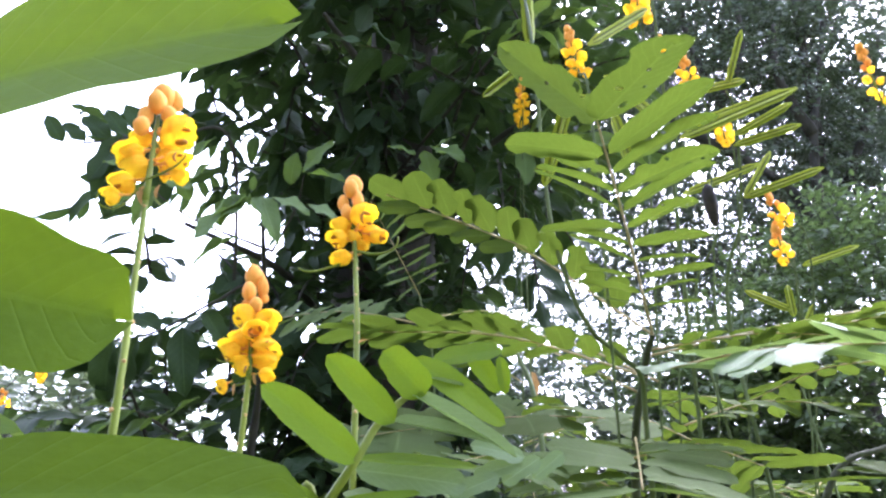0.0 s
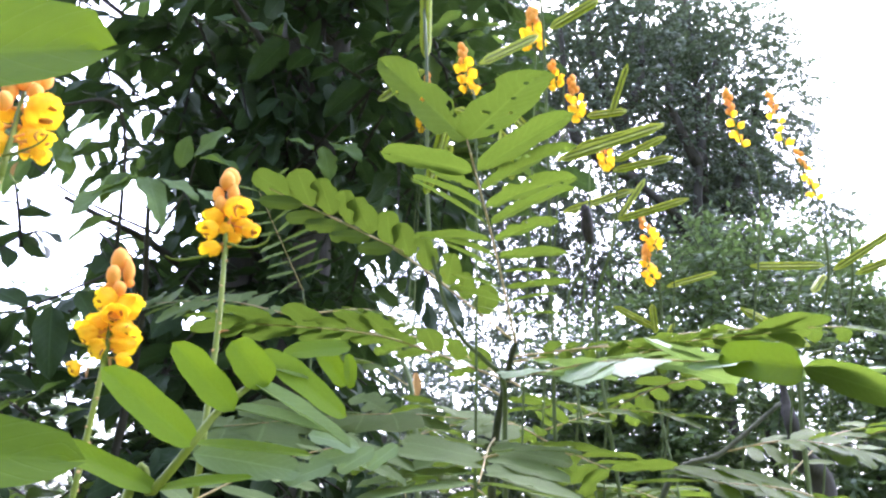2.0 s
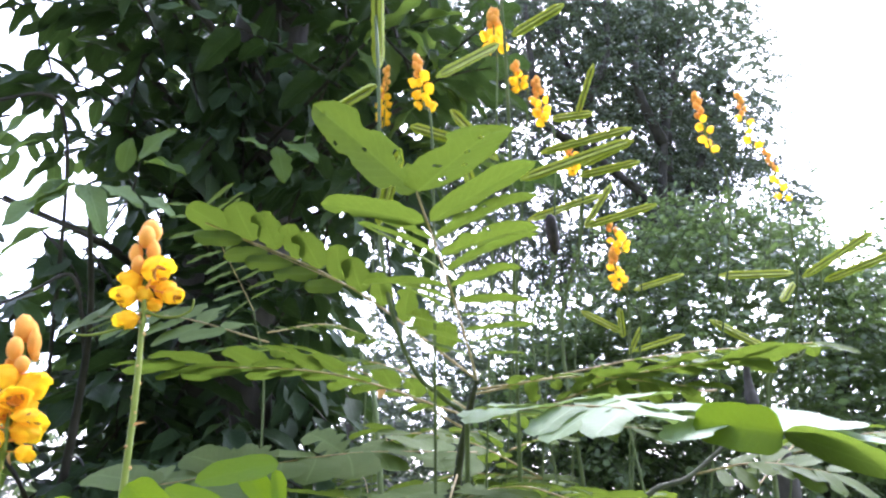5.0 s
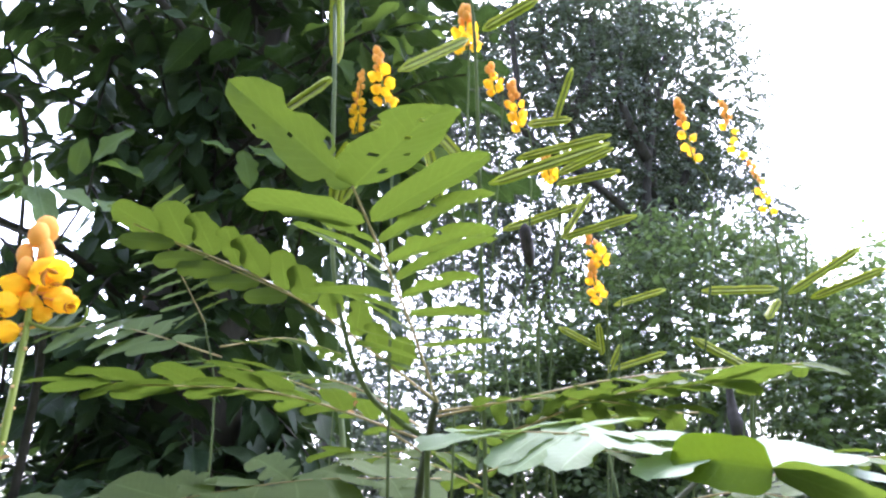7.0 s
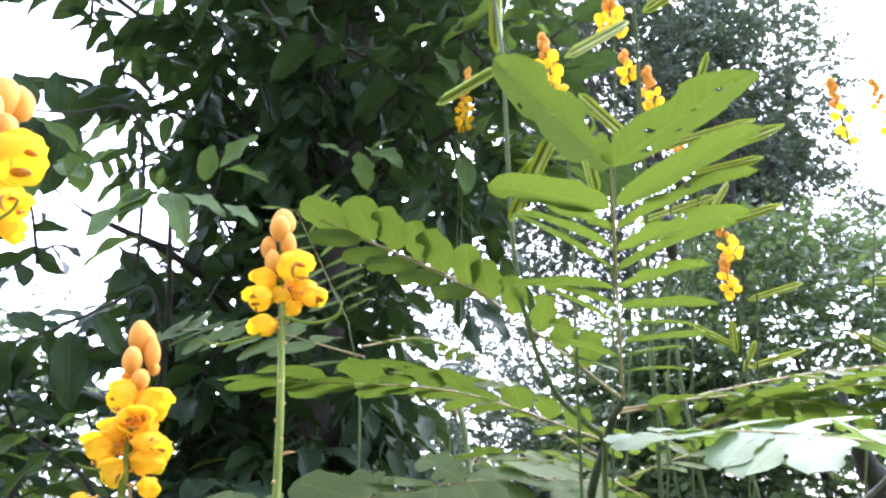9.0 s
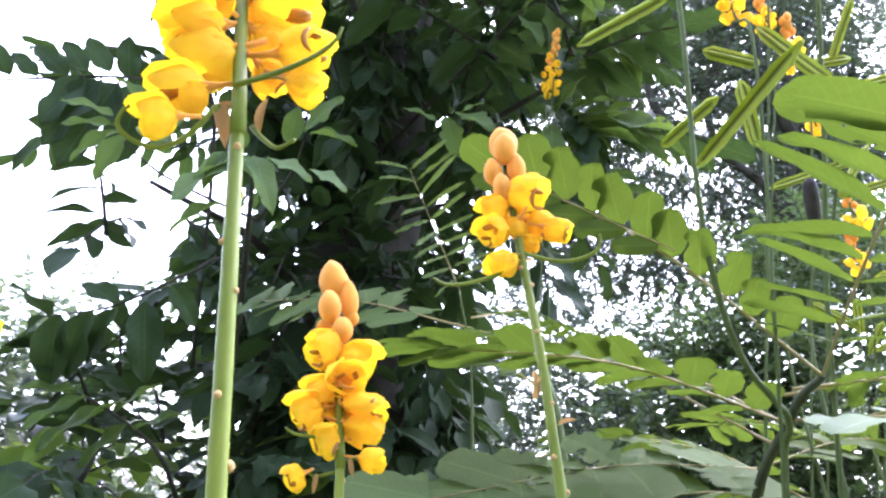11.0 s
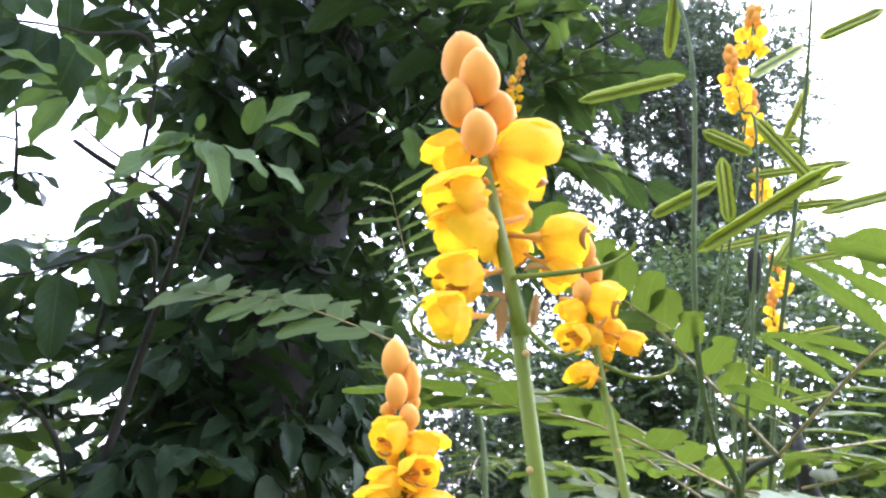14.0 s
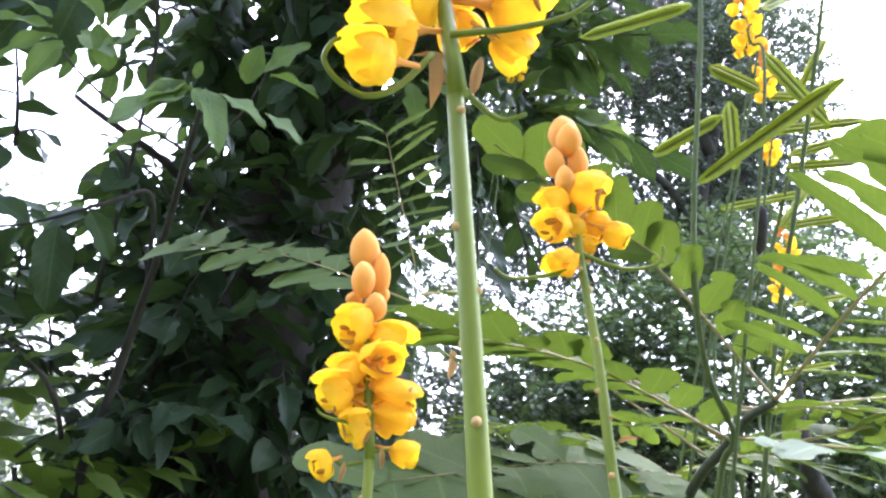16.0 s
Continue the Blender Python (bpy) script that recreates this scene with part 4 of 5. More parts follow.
# ---- the three near flower spikes ----
def flower_head(r, axis, bloom, flowers, buds, hooks, thick, bracts, seed, grow=1.22):
    """The head of a near spike: every flower, bud, curled pistil and withered bract at its own place."""
    spike(r, axis[0], axis[1], [], [], bloom)
    axis = (Vector(axis[0]), Vector(axis[1]))
    for k, (centre, wide, high) in enumerate(flowers):
        bloom_at(r, axis, centre, wide * grow, high * grow, seed + k)
    for foot, top, wide in buds:
        bud_at(r, foot, top, wide)
    for pts in hooks:
        hook_at(r, pts, thick)
    for a, b, n, w in bracts:
        ln = (Vector(b) - Vector(a)).length
        put("dry_bract", DRY_BRACT, r, frame_of(a, Vector(b) - Vector(a), n, (ln * w * 0.6, ln * 0.85, ln)))


def near_spikes():
    g = "near flower spikes"
    r = plant("flower_spike", "tall spike of yellow flowers with peach-orange buds, thick green stalk", "flower", [(-0.19, 0.42, -0.02), (-0.19, 0.43, 1.2), (-0.212, 0.452, 1.62), (-0.226, 0.474, 1.74), (-0.241, 0.497, 1.856)], 0.0033, 0.0024, STEM, g, 9, 1, 12)
    flower_head(r, ((-0.241, 0.497, 1.856), (-0.262, 0.535, 1.978)), 0.0220,
        (((-0.2309, 0.5170, 1.9171), 0.0266, 0.0287), ((-0.2645, 0.5201, 1.9140), 0.0171, 0.0145), ((-0.2636, 0.5006, 1.8892), 0.0217, 0.0179), ((-0.2588, 0.5056, 1.8778), 0.0219, 0.0192), ((-0.2376, 0.5204, 1.8942), 0.0180, 0.0190), ((-0.2625, 0.4955, 1.8574), 0.0187, 0.0156),
         ((-0.2652, 0.4871, 1.8425), 0.0136, 0.0152), ((-0.2193, 0.5007, 1.8815), 0.0205, 0.0168), ((-0.2198, 0.5052, 1.8699), 0.0145, 0.0116), ((-0.2353, 0.5179, 1.8789), 0.0137, 0.0137), ((-0.2453, 0.5280, 1.9137), 0.0147, 0.0167)),
        (((-0.2569, 0.5318, 1.9531), (-0.2600, 0.5338, 1.9814), 0.0206), ((-0.2534, 0.5155, 1.9383), (-0.2576, 0.5174, 1.9626), 0.0165), ((-0.2621, 0.5160, 1.9262), (-0.2647, 0.5178, 1.9465), 0.0129), ((-0.2440, 0.5192, 1.9304), (-0.2453, 0.5211, 1.9481), 0.0133),
         ((-0.2568, 0.5004, 1.9070), (-0.2582, 0.5021, 1.9255), 0.0134), ((-0.2489, 0.5391, 1.9555), (-0.2530, 0.5411, 1.9797), 0.0165)),
        ([(-0.247, 0.495, 1.853), (-0.255, 0.494, 1.840), (-0.263, 0.493, 1.834), (-0.271, 0.491, 1.835), (-0.276, 0.489, 1.839), (-0.275, 0.488, 1.844), (-0.273, 0.488, 1.846)], [(-0.243, 0.495, 1.861), (-0.227, 0.489, 1.864), (-0.215, 0.483, 1.867), (-0.208, 0.480, 1.872), (-0.206, 0.478, 1.876)],
         [(-0.236, 0.500, 1.848), (-0.231, 0.497, 1.842), (-0.225, 0.493, 1.837), (-0.219, 0.490, 1.839)]), 0.0011,
        (((-0.248, 0.497, 1.855), (-0.242, 0.495, 1.838), (0.2, -0.9, 0.2), 1.0), ((-0.233, 0.500, 1.846), (-0.233, 0.494, 1.860), (-0.2, -0.9, 0.1), 0.8), ((-0.240, 0.500, 1.853), (-0.252, 0.497, 1.858), (0.0, -0.8, 0.5), 0.8), ((-0.237, 0.500, 1.866), (-0.226, 0.497, 1.871), (0.0, -0.8, 0.5), 0.7)), 60, 1.08)
    r = plant("flower_spike", "slim spike of yellow flowers with orange buds, green stalk", "flower", [(-0.07, 0.61, -0.02), (-0.075, 0.63, 1.2), (-0.082, 0.655, 1.622), (-0.089, 0.686, 1.78), (-0.099, 0.714, 1.882)], 0.0038, 0.0028, STEM, g, 9, 2, 10)
    flower_head(r, ((-0.099, 0.714, 1.882), (-0.112, 0.741, 1.996)), 0.0245,
        (((-0.0910, 0.7216, 1.9326), 0.0269, 0.0255), ((-0.1184, 0.7230, 1.9211), 0.0184, 0.0167), ((-0.1204, 0.7141, 1.8999), 0.0178, 0.0172), ((-0.1040, 0.7235, 1.9060), 0.0156, 0.0178), ((-0.0829, 0.7268, 1.9117), 0.0176, 0.0170),
         ((-0.0719, 0.7153, 1.9051), 0.0177, 0.0161), ((-0.1141, 0.7105, 1.8755), 0.0184, 0.0145), ((-0.0922, 0.7230, 1.8950), 0.0144, 0.0111), ((-0.0986, 0.7337, 1.9244), 0.0144, 0.0158)),
        (((-0.1073, 0.7372, 1.9680), (-0.1091, 0.7393, 1.9946), 0.0215), ((-0.1169, 0.7256, 1.9410), (-0.1181, 0.7276, 1.9623), 0.0136), ((-0.0996, 0.7253, 1.9438), (-0.1018, 0.7273, 1.9679), 0.0138), ((-0.1110, 0.7184, 1.9266), (-0.1127, 0.7203, 1.9470), 0.0133), ((-0.1095, 0.7240, 1.9580), (-0.1089, 0.7260, 1.9826), 0.0173)),
        ([(-0.098, 0.714, 1.886), (-0.080, 0.708, 1.880), (-0.065, 0.704, 1.880), (-0.053, 0.700, 1.885), (-0.050, 0.698, 1.892), (-0.050, 0.698, 1.897)], [(-0.101, 0.714, 1.876), (-0.119, 0.710, 1.867), (-0.138, 0.707, 1.860), (-0.151, 0.704, 1.858), (-0.159, 0.702, 1.861)]), 0.0017,
        (((-0.098, 0.714, 1.884), (-0.110, 0.708, 1.880), (0.0, -0.8, 0.5), 0.8), ((-0.086, 0.678, 1.770), (-0.076, 0.672, 1.776), (0.0, -0.8, 0.5), 0.8)), 90)
    r = plant("flower_spike", "long spike of open yellow flowers with orange buds", "flower", [(-0.20, 0.66, -0.02), (-0.205, 0.68, 1.2), (-0.208, 0.725, 1.675), (-0.212, 0.741, 1.760)], 0.0038, 0.0028, STEM, g, 8, 3, 10)
    flower_head(r, ((-0.212, 0.741, 1.760), (-0.230, 0.792, 1.896)), 0.0255,
        (((-0.2312, 0.7598, 1.8231), 0.0222, 0.0234), ((-0.2027, 0.7614, 1.8165), 0.0236, 0.0248), ((-0.2115, 0.7417, 1.8008), 0.0212, 0.0166), ((-0.2304, 0.7522, 1.7909), 0.0191, 0.0202), ((-0.2367, 0.7433, 1.7775), 0.0206, 0.0195), ((-0.1953, 0.7468, 1.7815), 0.0269, 0.0190), ((-0.1965, 0.7482, 1.7689), 0.0245, 0.0156),
         ((-0.2214, 0.7374, 1.7610), 0.0160, 0.0192), ((-0.2170, 0.7599, 1.7791), 0.0159, 0.0159), ((-0.2090, 0.7676, 1.7948), 0.0165, 0.0165), ((-0.2378, 0.7309, 1.7375), 0.0106, 0.0139), ((-0.1894, 0.7334, 1.7499), 0.0149, 0.0117), ((-0.2171, 0.7743, 1.8134), 0.0193, 0.0193)),
        (((-0.2275, 0.7786, 1.8640), (-0.2308, 0.7804, 1.8940), 0.0205), ((-0.2240, 0.7830, 1.8610), (-0.2255, 0.7850, 1.8890), 0.0170), ((-0.2272, 0.7630, 1.8428), (-0.2294, 0.7647, 1.8665), 0.0158), ((-0.2142, 0.7753, 1.8492), (-0.2174, 0.7770, 1.8784), 0.0132), ((-0.2168, 0.7599, 1.8287), (-0.2186, 0.7617, 1.8467), 0.0146), ((-0.2310, 0.7689, 1.8371), (-0.2320, 0.7707, 1.8468), 0.0111), ((-0.2121, 0.7756, 1.8445), (-0.2132, 0.7774, 1.8563), 0.0099)),
        ([(-0.218, 0.738, 1.762), (-0.236, 0.732, 1.763), (-0.243, 0.730, 1.765), (-0.245, 0.729, 1.767)], [(-0.213, 0.739, 1.742), (-0.225, 0.736, 1.739), (-0.231, 0.735, 1.742), (-0.238, 0.734, 1.743)], [(-0.209, 0.737, 1.748), (-0.200, 0.735, 1.751), (-0.192, 0.733, 1.752)]), 0.0012,
        (((-0.224, 0.735, 1.741), (-0.225, 0.733, 1.727), (0.1, -0.9, 0.2), 0.8), ((-0.204, 0.735, 1.751), (-0.202, 0.733, 1.738), (-0.1, -0.9, 0.2), 0.9), ((-0.212, 0.733, 1.760), (-0.216, 0.731, 1.750), (0.0, -0.9, 0.2), 0.8)), 130)


near_spikes()


# ---- the leafy shrub with winged pods ----
def pod_shrub():
    r = plant("leafy_shrub", "woody shrub stem with feather leaves of broad oblong leaflets", "shrub", [(0.34, 1.42, -0.02), (0.345, 1.40, 0.9), (0.352, 1.32, 1.65), (0.346, 1.166, 1.841), (0.338, 1.071, 1.884)], 0.0115, 0.0045, WOOD, "", 0, 1, 10)
    frond(r, (0.338, 1.071, 1.884), (0.164, 0.622, 1.999), (0.05, 0.1, 1.0), 10, 0.07, 0.130, 0.012, 0.16, (86, 64), -0.05, 11, meshes=LEAFLETS[:3] + [HOLED[3], HOLED[0]] + LEAFLETS[4:], rise=(17, 4), wide=0.88, shingle=(0.58, 0.05), end=0.88)
    for tip, nrm, w, me in (((0.059, 0.563, 2.054), (0.1, -0.9, -0.15), 0.80, HOLED[0]), ((0.22, 0.502, 2.018), (0.2, -0.75, 0.65), 1.4, HOLED[1])):
        ln = (Vector(tip) - Vector((0.164, 0.622, 1.999))).length
        put("leaflet", me, r, frame_of((0.164, 0.622, 1.999), Vector(tip) - Vector((0.164, 0.622, 1.999)), nrm, (ln * w, ln, ln)))
    frond(r, (0.338, 1.071, 1.884), (-0.091, 0.980, 2.090), (0, 0, 1), 11, 0.060, 0.078, 0.03, 0.14, (64, 40), 0.0, 12, meshes=[LEAFLETS[5], LEAFLETS[2], LEAFLETS[1]], wide=1.4, last=14, end=0.92, lats=((0.35, -0.75, 0.56), None))
    frond(r, (0.132, 0.993, 2.003), (-0.036, 0.980, 2.067), (0, 0, 1), 5, 0.06, 0.07, 0.0, 0.1, (30, 24), 0.0, 43, thick=0.0012, wide=0.8, lats=(None, (-0.3, 0.1, -0.9)))
    frond(r, (0.349, 1.166, 1.835), (-0.121, 1.134, 1.906), (0.0, -0.05, 1.0), 11, 0.075, 0.12, 0.03, 0.12, (70, 34), 0.02, 13, rise=(-6, 9), wide=1.1)
    # whitish leaflets, with the sky's light on their tops in the colour
    frond(r, (0.346, 1.166, 1.841), (0.577, 0.674, 1.770), (0.0, -0.32, 1.0), 10, 0.08, 0.15, 0.02, 0.12, (82, 66), 0.0, 14, meshes=[SHEEN_LEAF], wide=1.25, end=0.86)
    for tip, nrm, w, me in (((0.486, 0.694, 1.781), (-0.1, -0.93, 0.25), 1.0, SHADED_YOUNGS[1]), ((0.669, 0.622, 1.722), (0.1, 0.45, 0.88), 0.98, LEAFLETS[2]), ((0.735, 0.770, 1.805), (0, -0.35, 0.95), 1.2, SHEEN_LEAF), ((0.760, 0.690, 1.762), (0, -0.3, 0.95), 1.1, SHEEN_LEAF)):
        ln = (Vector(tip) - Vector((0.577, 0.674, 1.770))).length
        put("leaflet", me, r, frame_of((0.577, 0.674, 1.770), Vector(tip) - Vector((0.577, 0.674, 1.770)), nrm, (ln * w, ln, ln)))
    frond(r, (0.490, 1.207, 1.857), (0.822, 1.069, 1.930), (0.0, -0.15, 1.0), 11, 0.065, 0.11, 0.02, 0.1, (68, 34), 0.0, 24, rise=(9, -6), wide=1.1)
    frond(r, (0.344, 1.258, 1.744), (0.195, 0.705, 1.632), (0.0, -0.22, 1.0), 9, 0.10, 0.135, 0.01, 0.25, (86, 74), 0.0, 15, meshes=SKYLIT_LEAFLETS, wide=1.5)
    frond(r, (0.417, 1.397, 1.792), (-0.129, 1.096, 1.728), (0.0, -0.42, 0.9), 10, 0.08, 0.12, 0.02, 0.1, (76, 52), 0.0, 16, meshes=SKYLIT_LEAFLETS, thick=0.0016, wide=2.0)
    frond(r, (0.364, 1.179, 1.885), (0.739, 1.123, 1.890), (0.0, 0.0, 1.0), 9, 0.06, 0.10, 0.02, 0.15, (80, 50), 0.1, 17)
    frond(r, (0.369, 1.259, 1.820), (-0.030, 1.453, 2.008), (0.0, -0.1, 1.0), 9, 0.06, 0.10, 0.03, 0.15, (80, 50), 0.1, 18)
    frond(r, (0.366, 1.205, 1.880), (1.111, 1.235, 2.005), (0.0, -0.1, 1.0), 10, 0.06, 0.10, 0.02, 0.15, (80, 50), 0.15, 19)
    frond(r, (0.388, 1.231, 1.840), (0.104, 1.506, 2.003), (0.1, -0.2, 1.0), 11, 0.05, 0.09, 0.03, 0.15, (80, 50), 0.1, 20)
    x = plant("leafy_shrub", "slender shrub stem with spreading feather leaves", "shrub", [(-0.02, 1.62, -0.02), (-0.02, 1.61, 1.2), (-0.021, 1.61, 1.9), (-0.056, 1.559, 2.110)], 0.004, 0.0018, STALK, "", 0, 11)
    frond(x, (-0.056, 1.559, 2.110), (-0.168, 1.414, 2.292), (-0.3, -0.9, 0.1), 10, 0.07, 0.10, 0.0, 0.1, (85, 62), 0.0, 21, meshes=SKYLIT_LEAFLETS, thick=0.0014, rise=(10, 55), wide=0.24, shingle=(1.2, 0.9))
    frond(x, (-0.021, 1.625, 2.052), (-0.541, 2.134, 2.221), (0.0, -0.78, 0.62), 8, 0.12, 0.17, 0.03, 0.2, (52, 28), 0.03, 22, meshes=[SKYLIT_LEAFLETS[1], SKYLIT_LEAFLETS[3], SKYLIT_LEAFLETS[0]], wide=1.3)
    frond(x, (-0.025, 1.618, 2.073), (0.259, 1.913, 2.134), (0.0, -0.3, 1.0), 9, 0.05, 0.08, 0.03, 0.15, (82, 55), 0.1, 23)
    a = Vector((0.385, 2.95, 2.215))
    put("leaflet", DRY_LEAF, x, frame_of(a, (0.12, -0.05, -1), (0.3, -0.9, 0.1), (0.09, 0.11, 0.10)), "withered orange-brown leaflet")
    p = plant("pod_stalk", "green stalk hung with long four-winged seed pods", "shrub", [(0.37, 1.3, -0.02), (0.36, 1.26, 1.2), (0.352, 1.21, 1.74), (0.335, 1.15, 1.832), (0.29, 1.10, 1.856), (0.237, 1.06, 1.890), (0.198, 1.032, 1.965), (0.170, 1.0, 2.09), (0.157, 0.976, 2.377), (0.150, 1.034, 2.603)], 0.0055, 0.0028, STALK, "pod stalks", 0, 2)
    pod(p, (0.163, 1.043, 2.431), (0.151, 0.983, 2.591), 0.026)
    pod(p, (0.154, 0.989, 2.361), (0.082, 1.172, 2.410), 0.020)
    pod(p, (0.185, 1.123, 2.212), (0.211, 1.003, 2.219), 0.020)
    pod(p, (0.164, 0.981, 2.106), (0.167, 0.768, 2.125), 0.020)
    pod(p, (0.297, 1.041, 2.303), (0.223, 1.050, 2.325))
    pod(p, (0.291, 1.026, 2.352), (0.365, 0.993, 2.242))
    pod(p, (0.374, 1.198, 2.267), (0.343, 1.171, 2.368), 0.024)
    q = plant("pod_stalk", "tall green stalk with paired winged seed pods near its top", "shrub", [(0.5, 1.35, -0.02), (0.48, 1.33, 1.2), (0.454, 1.223, 1.919), (0.425, 1.115, 2.234), (0.401, 1.035, 2.468), (0.381, 0.988, 2.610)], 0.0045, 0.0028, STALK, "pod stalks", 0, 3)
    pod(q, (0.386, 1.025, 2.503), (0.257, 0.984, 2.388))
    pod(q, (0.409, 1.015, 2.518), (0.501, 0.977, 2.573))
    pod(q, (0.425, 1.058, 2.242), (0.641, 1.036, 2.333), 0.020)


pod_shrub()


def low_right():
    b = plant("bare_branch", "thin grey-green leaning branch among the shrubs", "branch", [(0.60, 1.42, -0.02), (0.62, 1.42, 1.2), (0.720, 1.355, 1.655), (0.865, 1.350, 1.746), (1.008, 1.339, 1.853)], 0.009, 0.004, WOOD, "", 0, 61)
    frond(b, (0.867, 1.350, 1.746), (1.072, 1.208, 1.744), (0.0, -0.35, 1.0), 8, 0.07, 0.11, 0.02, 0.2, (80, 50), 0.05, 62)
    c = plant("leafy_shrub", "low shrub stem with striped rows of oblong leaflets", "shrub", [(0.75, 0.98, -0.02), (0.74, 0.97, 1.0), (0.775, 0.872, 1.618)], 0.006, 0.004, STALK, "", 0, 63)
    frond(c, (0.775, 0.872, 1.618), (0.541, 0.844, 1.650), (0.0, -0.2, 1.0), 9, 0.07, 0.11, 0.01, 0.1, (80, 60), 0.0, 64, wide=0.9)


def bare_stalk():
    b = plant("bare_stalk", "thin pale green leafless stalk among the shrubs", "shrub", [(0.34, 2.10, -0.02), (0.33, 2.12, 1.2), (0.300, 2.20, 1.92), (0.270, 2.38, 2.14), (0.262, 2.42, 2.19)], 0.011, 0.007, STALK, "", 0, 65)
    frond(b, (0.285, 2.28, 2.03), (0.02, 2.30, 2.12), (0.0, -0.2, 1.0), 7, 0.09, 0.14, 0.03, 0.2, (75, 45), 0.05, 66)


def leafy(root, points, count, seed):
    """A few feather leaves low on a stalk, spreading all round."""
    rng = random.Random(seed)
    line = smooth_line(points, 8)
    for k in range(count):
        z = rng.uniform(1.5, 1.9)
        i = int(np.argmin(np.abs(line[:, 2] - z)))
        at = Vector(line[i])
        a = rng.uniform(-0.5, math.pi + 0.5)
        n = rng.uniform(0.3, 0.42)
        tip = at + Vector((math.cos(a) * n, math.sin(a) * n, rng.uniform(-0.04, 0.16)))
        frond(root, at, tip, (rng.uniform(-0.2, 0.2), rng.uniform(-0.3, 0.1), 1), 8, 0.075, 0.13, 0.03, 0.15, (82, 55), 0.06, seed * 7 + k)


# ---- further stalks with pods ----
def far_pods():
    g = "pod stalks"
    a = plant("pod_stalk", "green stalk with a spray of winged seed pods", "shrub", [(0.80, 1.7, -0.02), (0.78, 1.68, 1.4), (0.733, 1.687, 2.096), (0.765, 1.589, 2.338), (0.748, 1.492, 2.579), (0.726, 1.470, 2.633)], 0.006, 0.0028, STALK, g, 0, 4)
    pod(a, (0.729, 1.466, 2.644), (0.765, 1.412, 2.777), 0.021)
    pod(a, (0.621, 1.460, 2.525), (0.838, 1.385, 2.577), 0.021)
    pod(a, (0.748, 1.513, 2.526), (0.870, 1.440, 2.575), 0.021)
    pod(a, (0.748, 1.523, 2.502), (0.893, 1.460, 2.525), 0.021)
    pod(a, (0.774, 1.573, 2.378), (0.948, 1.500, 2.425), 0.021)
    pod(a, (0.774, 1.573, 2.378), (0.863, 1.572, 2.513), 0.021)
    pod(a, (0.615, 1.570, 2.385), (0.813, 1.541, 2.459), 0.021)
    pod(a, (0.661, 1.470, 2.633), (0.774, 1.460, 2.657), 0.021)
    b = plant("pod_stalk", "thin stalk with upright and spreading winged pods", "shrub", [(1.10, 1.95, -0.02), (1.08, 1.92, 1.3), (1.050, 2.003, 1.982), (1.050, 1.947, 2.120), (1.029, 1.866, 2.320)], 0.005, 0.0025, STALK, g, 0, 5)
    pod(b, (1.029, 1.928, 2.166), (1.009, 1.894, 2.251), 0.021)
    pod(b, (1.054, 1.948, 2.117), (1.087, 1.915, 2.200), 0.021)
    pod(b, (1.024, 1.922, 2.182), (0.885, 1.900, 2.236), 0.021)
    pod(b, (1.070, 1.944, 2.128), (1.239, 1.922, 2.182), 0.021)
    pod(b, (1.054, 1.872, 2.305), (1.219, 1.851, 2.358), 0.021)
    c = plant("pod_stalk", "forked green stalk with long spreading winged pods", "shrub", [(1.25, 1.62, -0.02), (1.22, 1.6, 1.3), (1.225, 1.562, 1.935), (1.261, 1.501, 2.069), (1.276, 1.437, 2.221), (1.243, 1.384, 2.375)], 0.006, 0.003, STALK, g, 0, 6)
    pod(c, (1.289, 1.434, 2.221), (1.413, 1.316, 2.308), 0.021)
    pod(c, (1.343, 1.426, 2.211), (1.473, 1.321, 2.261), 0.021)
    pod(c, (1.265, 1.435, 2.232), (1.055, 1.436, 2.214), 0.021)
    pod(c, (1.244, 1.517, 2.037), (1.010, 1.436, 2.100), 0.021)
    pod(c, (1.267, 1.444, 2.209), (1.210, 1.425, 2.151), 0.021)
    d = plant("pod_stalk", "thin green stalk curving up beside the pods", "shrub", [(1.27, 1.64, -0.02), (1.24, 1.62, 1.3), (1.238, 1.567, 1.943), (1.317, 1.508, 2.045), (1.344, 1.451, 2.173), (1.327, 1.389, 2.340)], 0.005, 0.0028, STALK, g, 0, 7)
    e = plant("dried_stalk", "thin stalk holding one dried black pod", "shrub", [(0.70, 1.62, -0.02), (0.69, 1.6, 1.4), (0.616, 1.591, 2.067), (0.662, 1.519, 2.245), (0.648, 1.473, 2.359)], 0.004, 0.002, STALK, g, 0, 8)
    put("dried_pod", mesh_from("dried_pod", *tube(smooth_line([(0.633, 1.462, 2.359), (0.644, 1.479, 2.316), (0.657, 1.500, 2.266)], 5), np.array((0.004, 0.012, 0.014, 0.015, 0.015, 0.015, 0.015, 0.014, 0.013, 0.011, 0.004)), 8), BLACK_POD), e)


far_pods()
low_right()
bare_stalk()


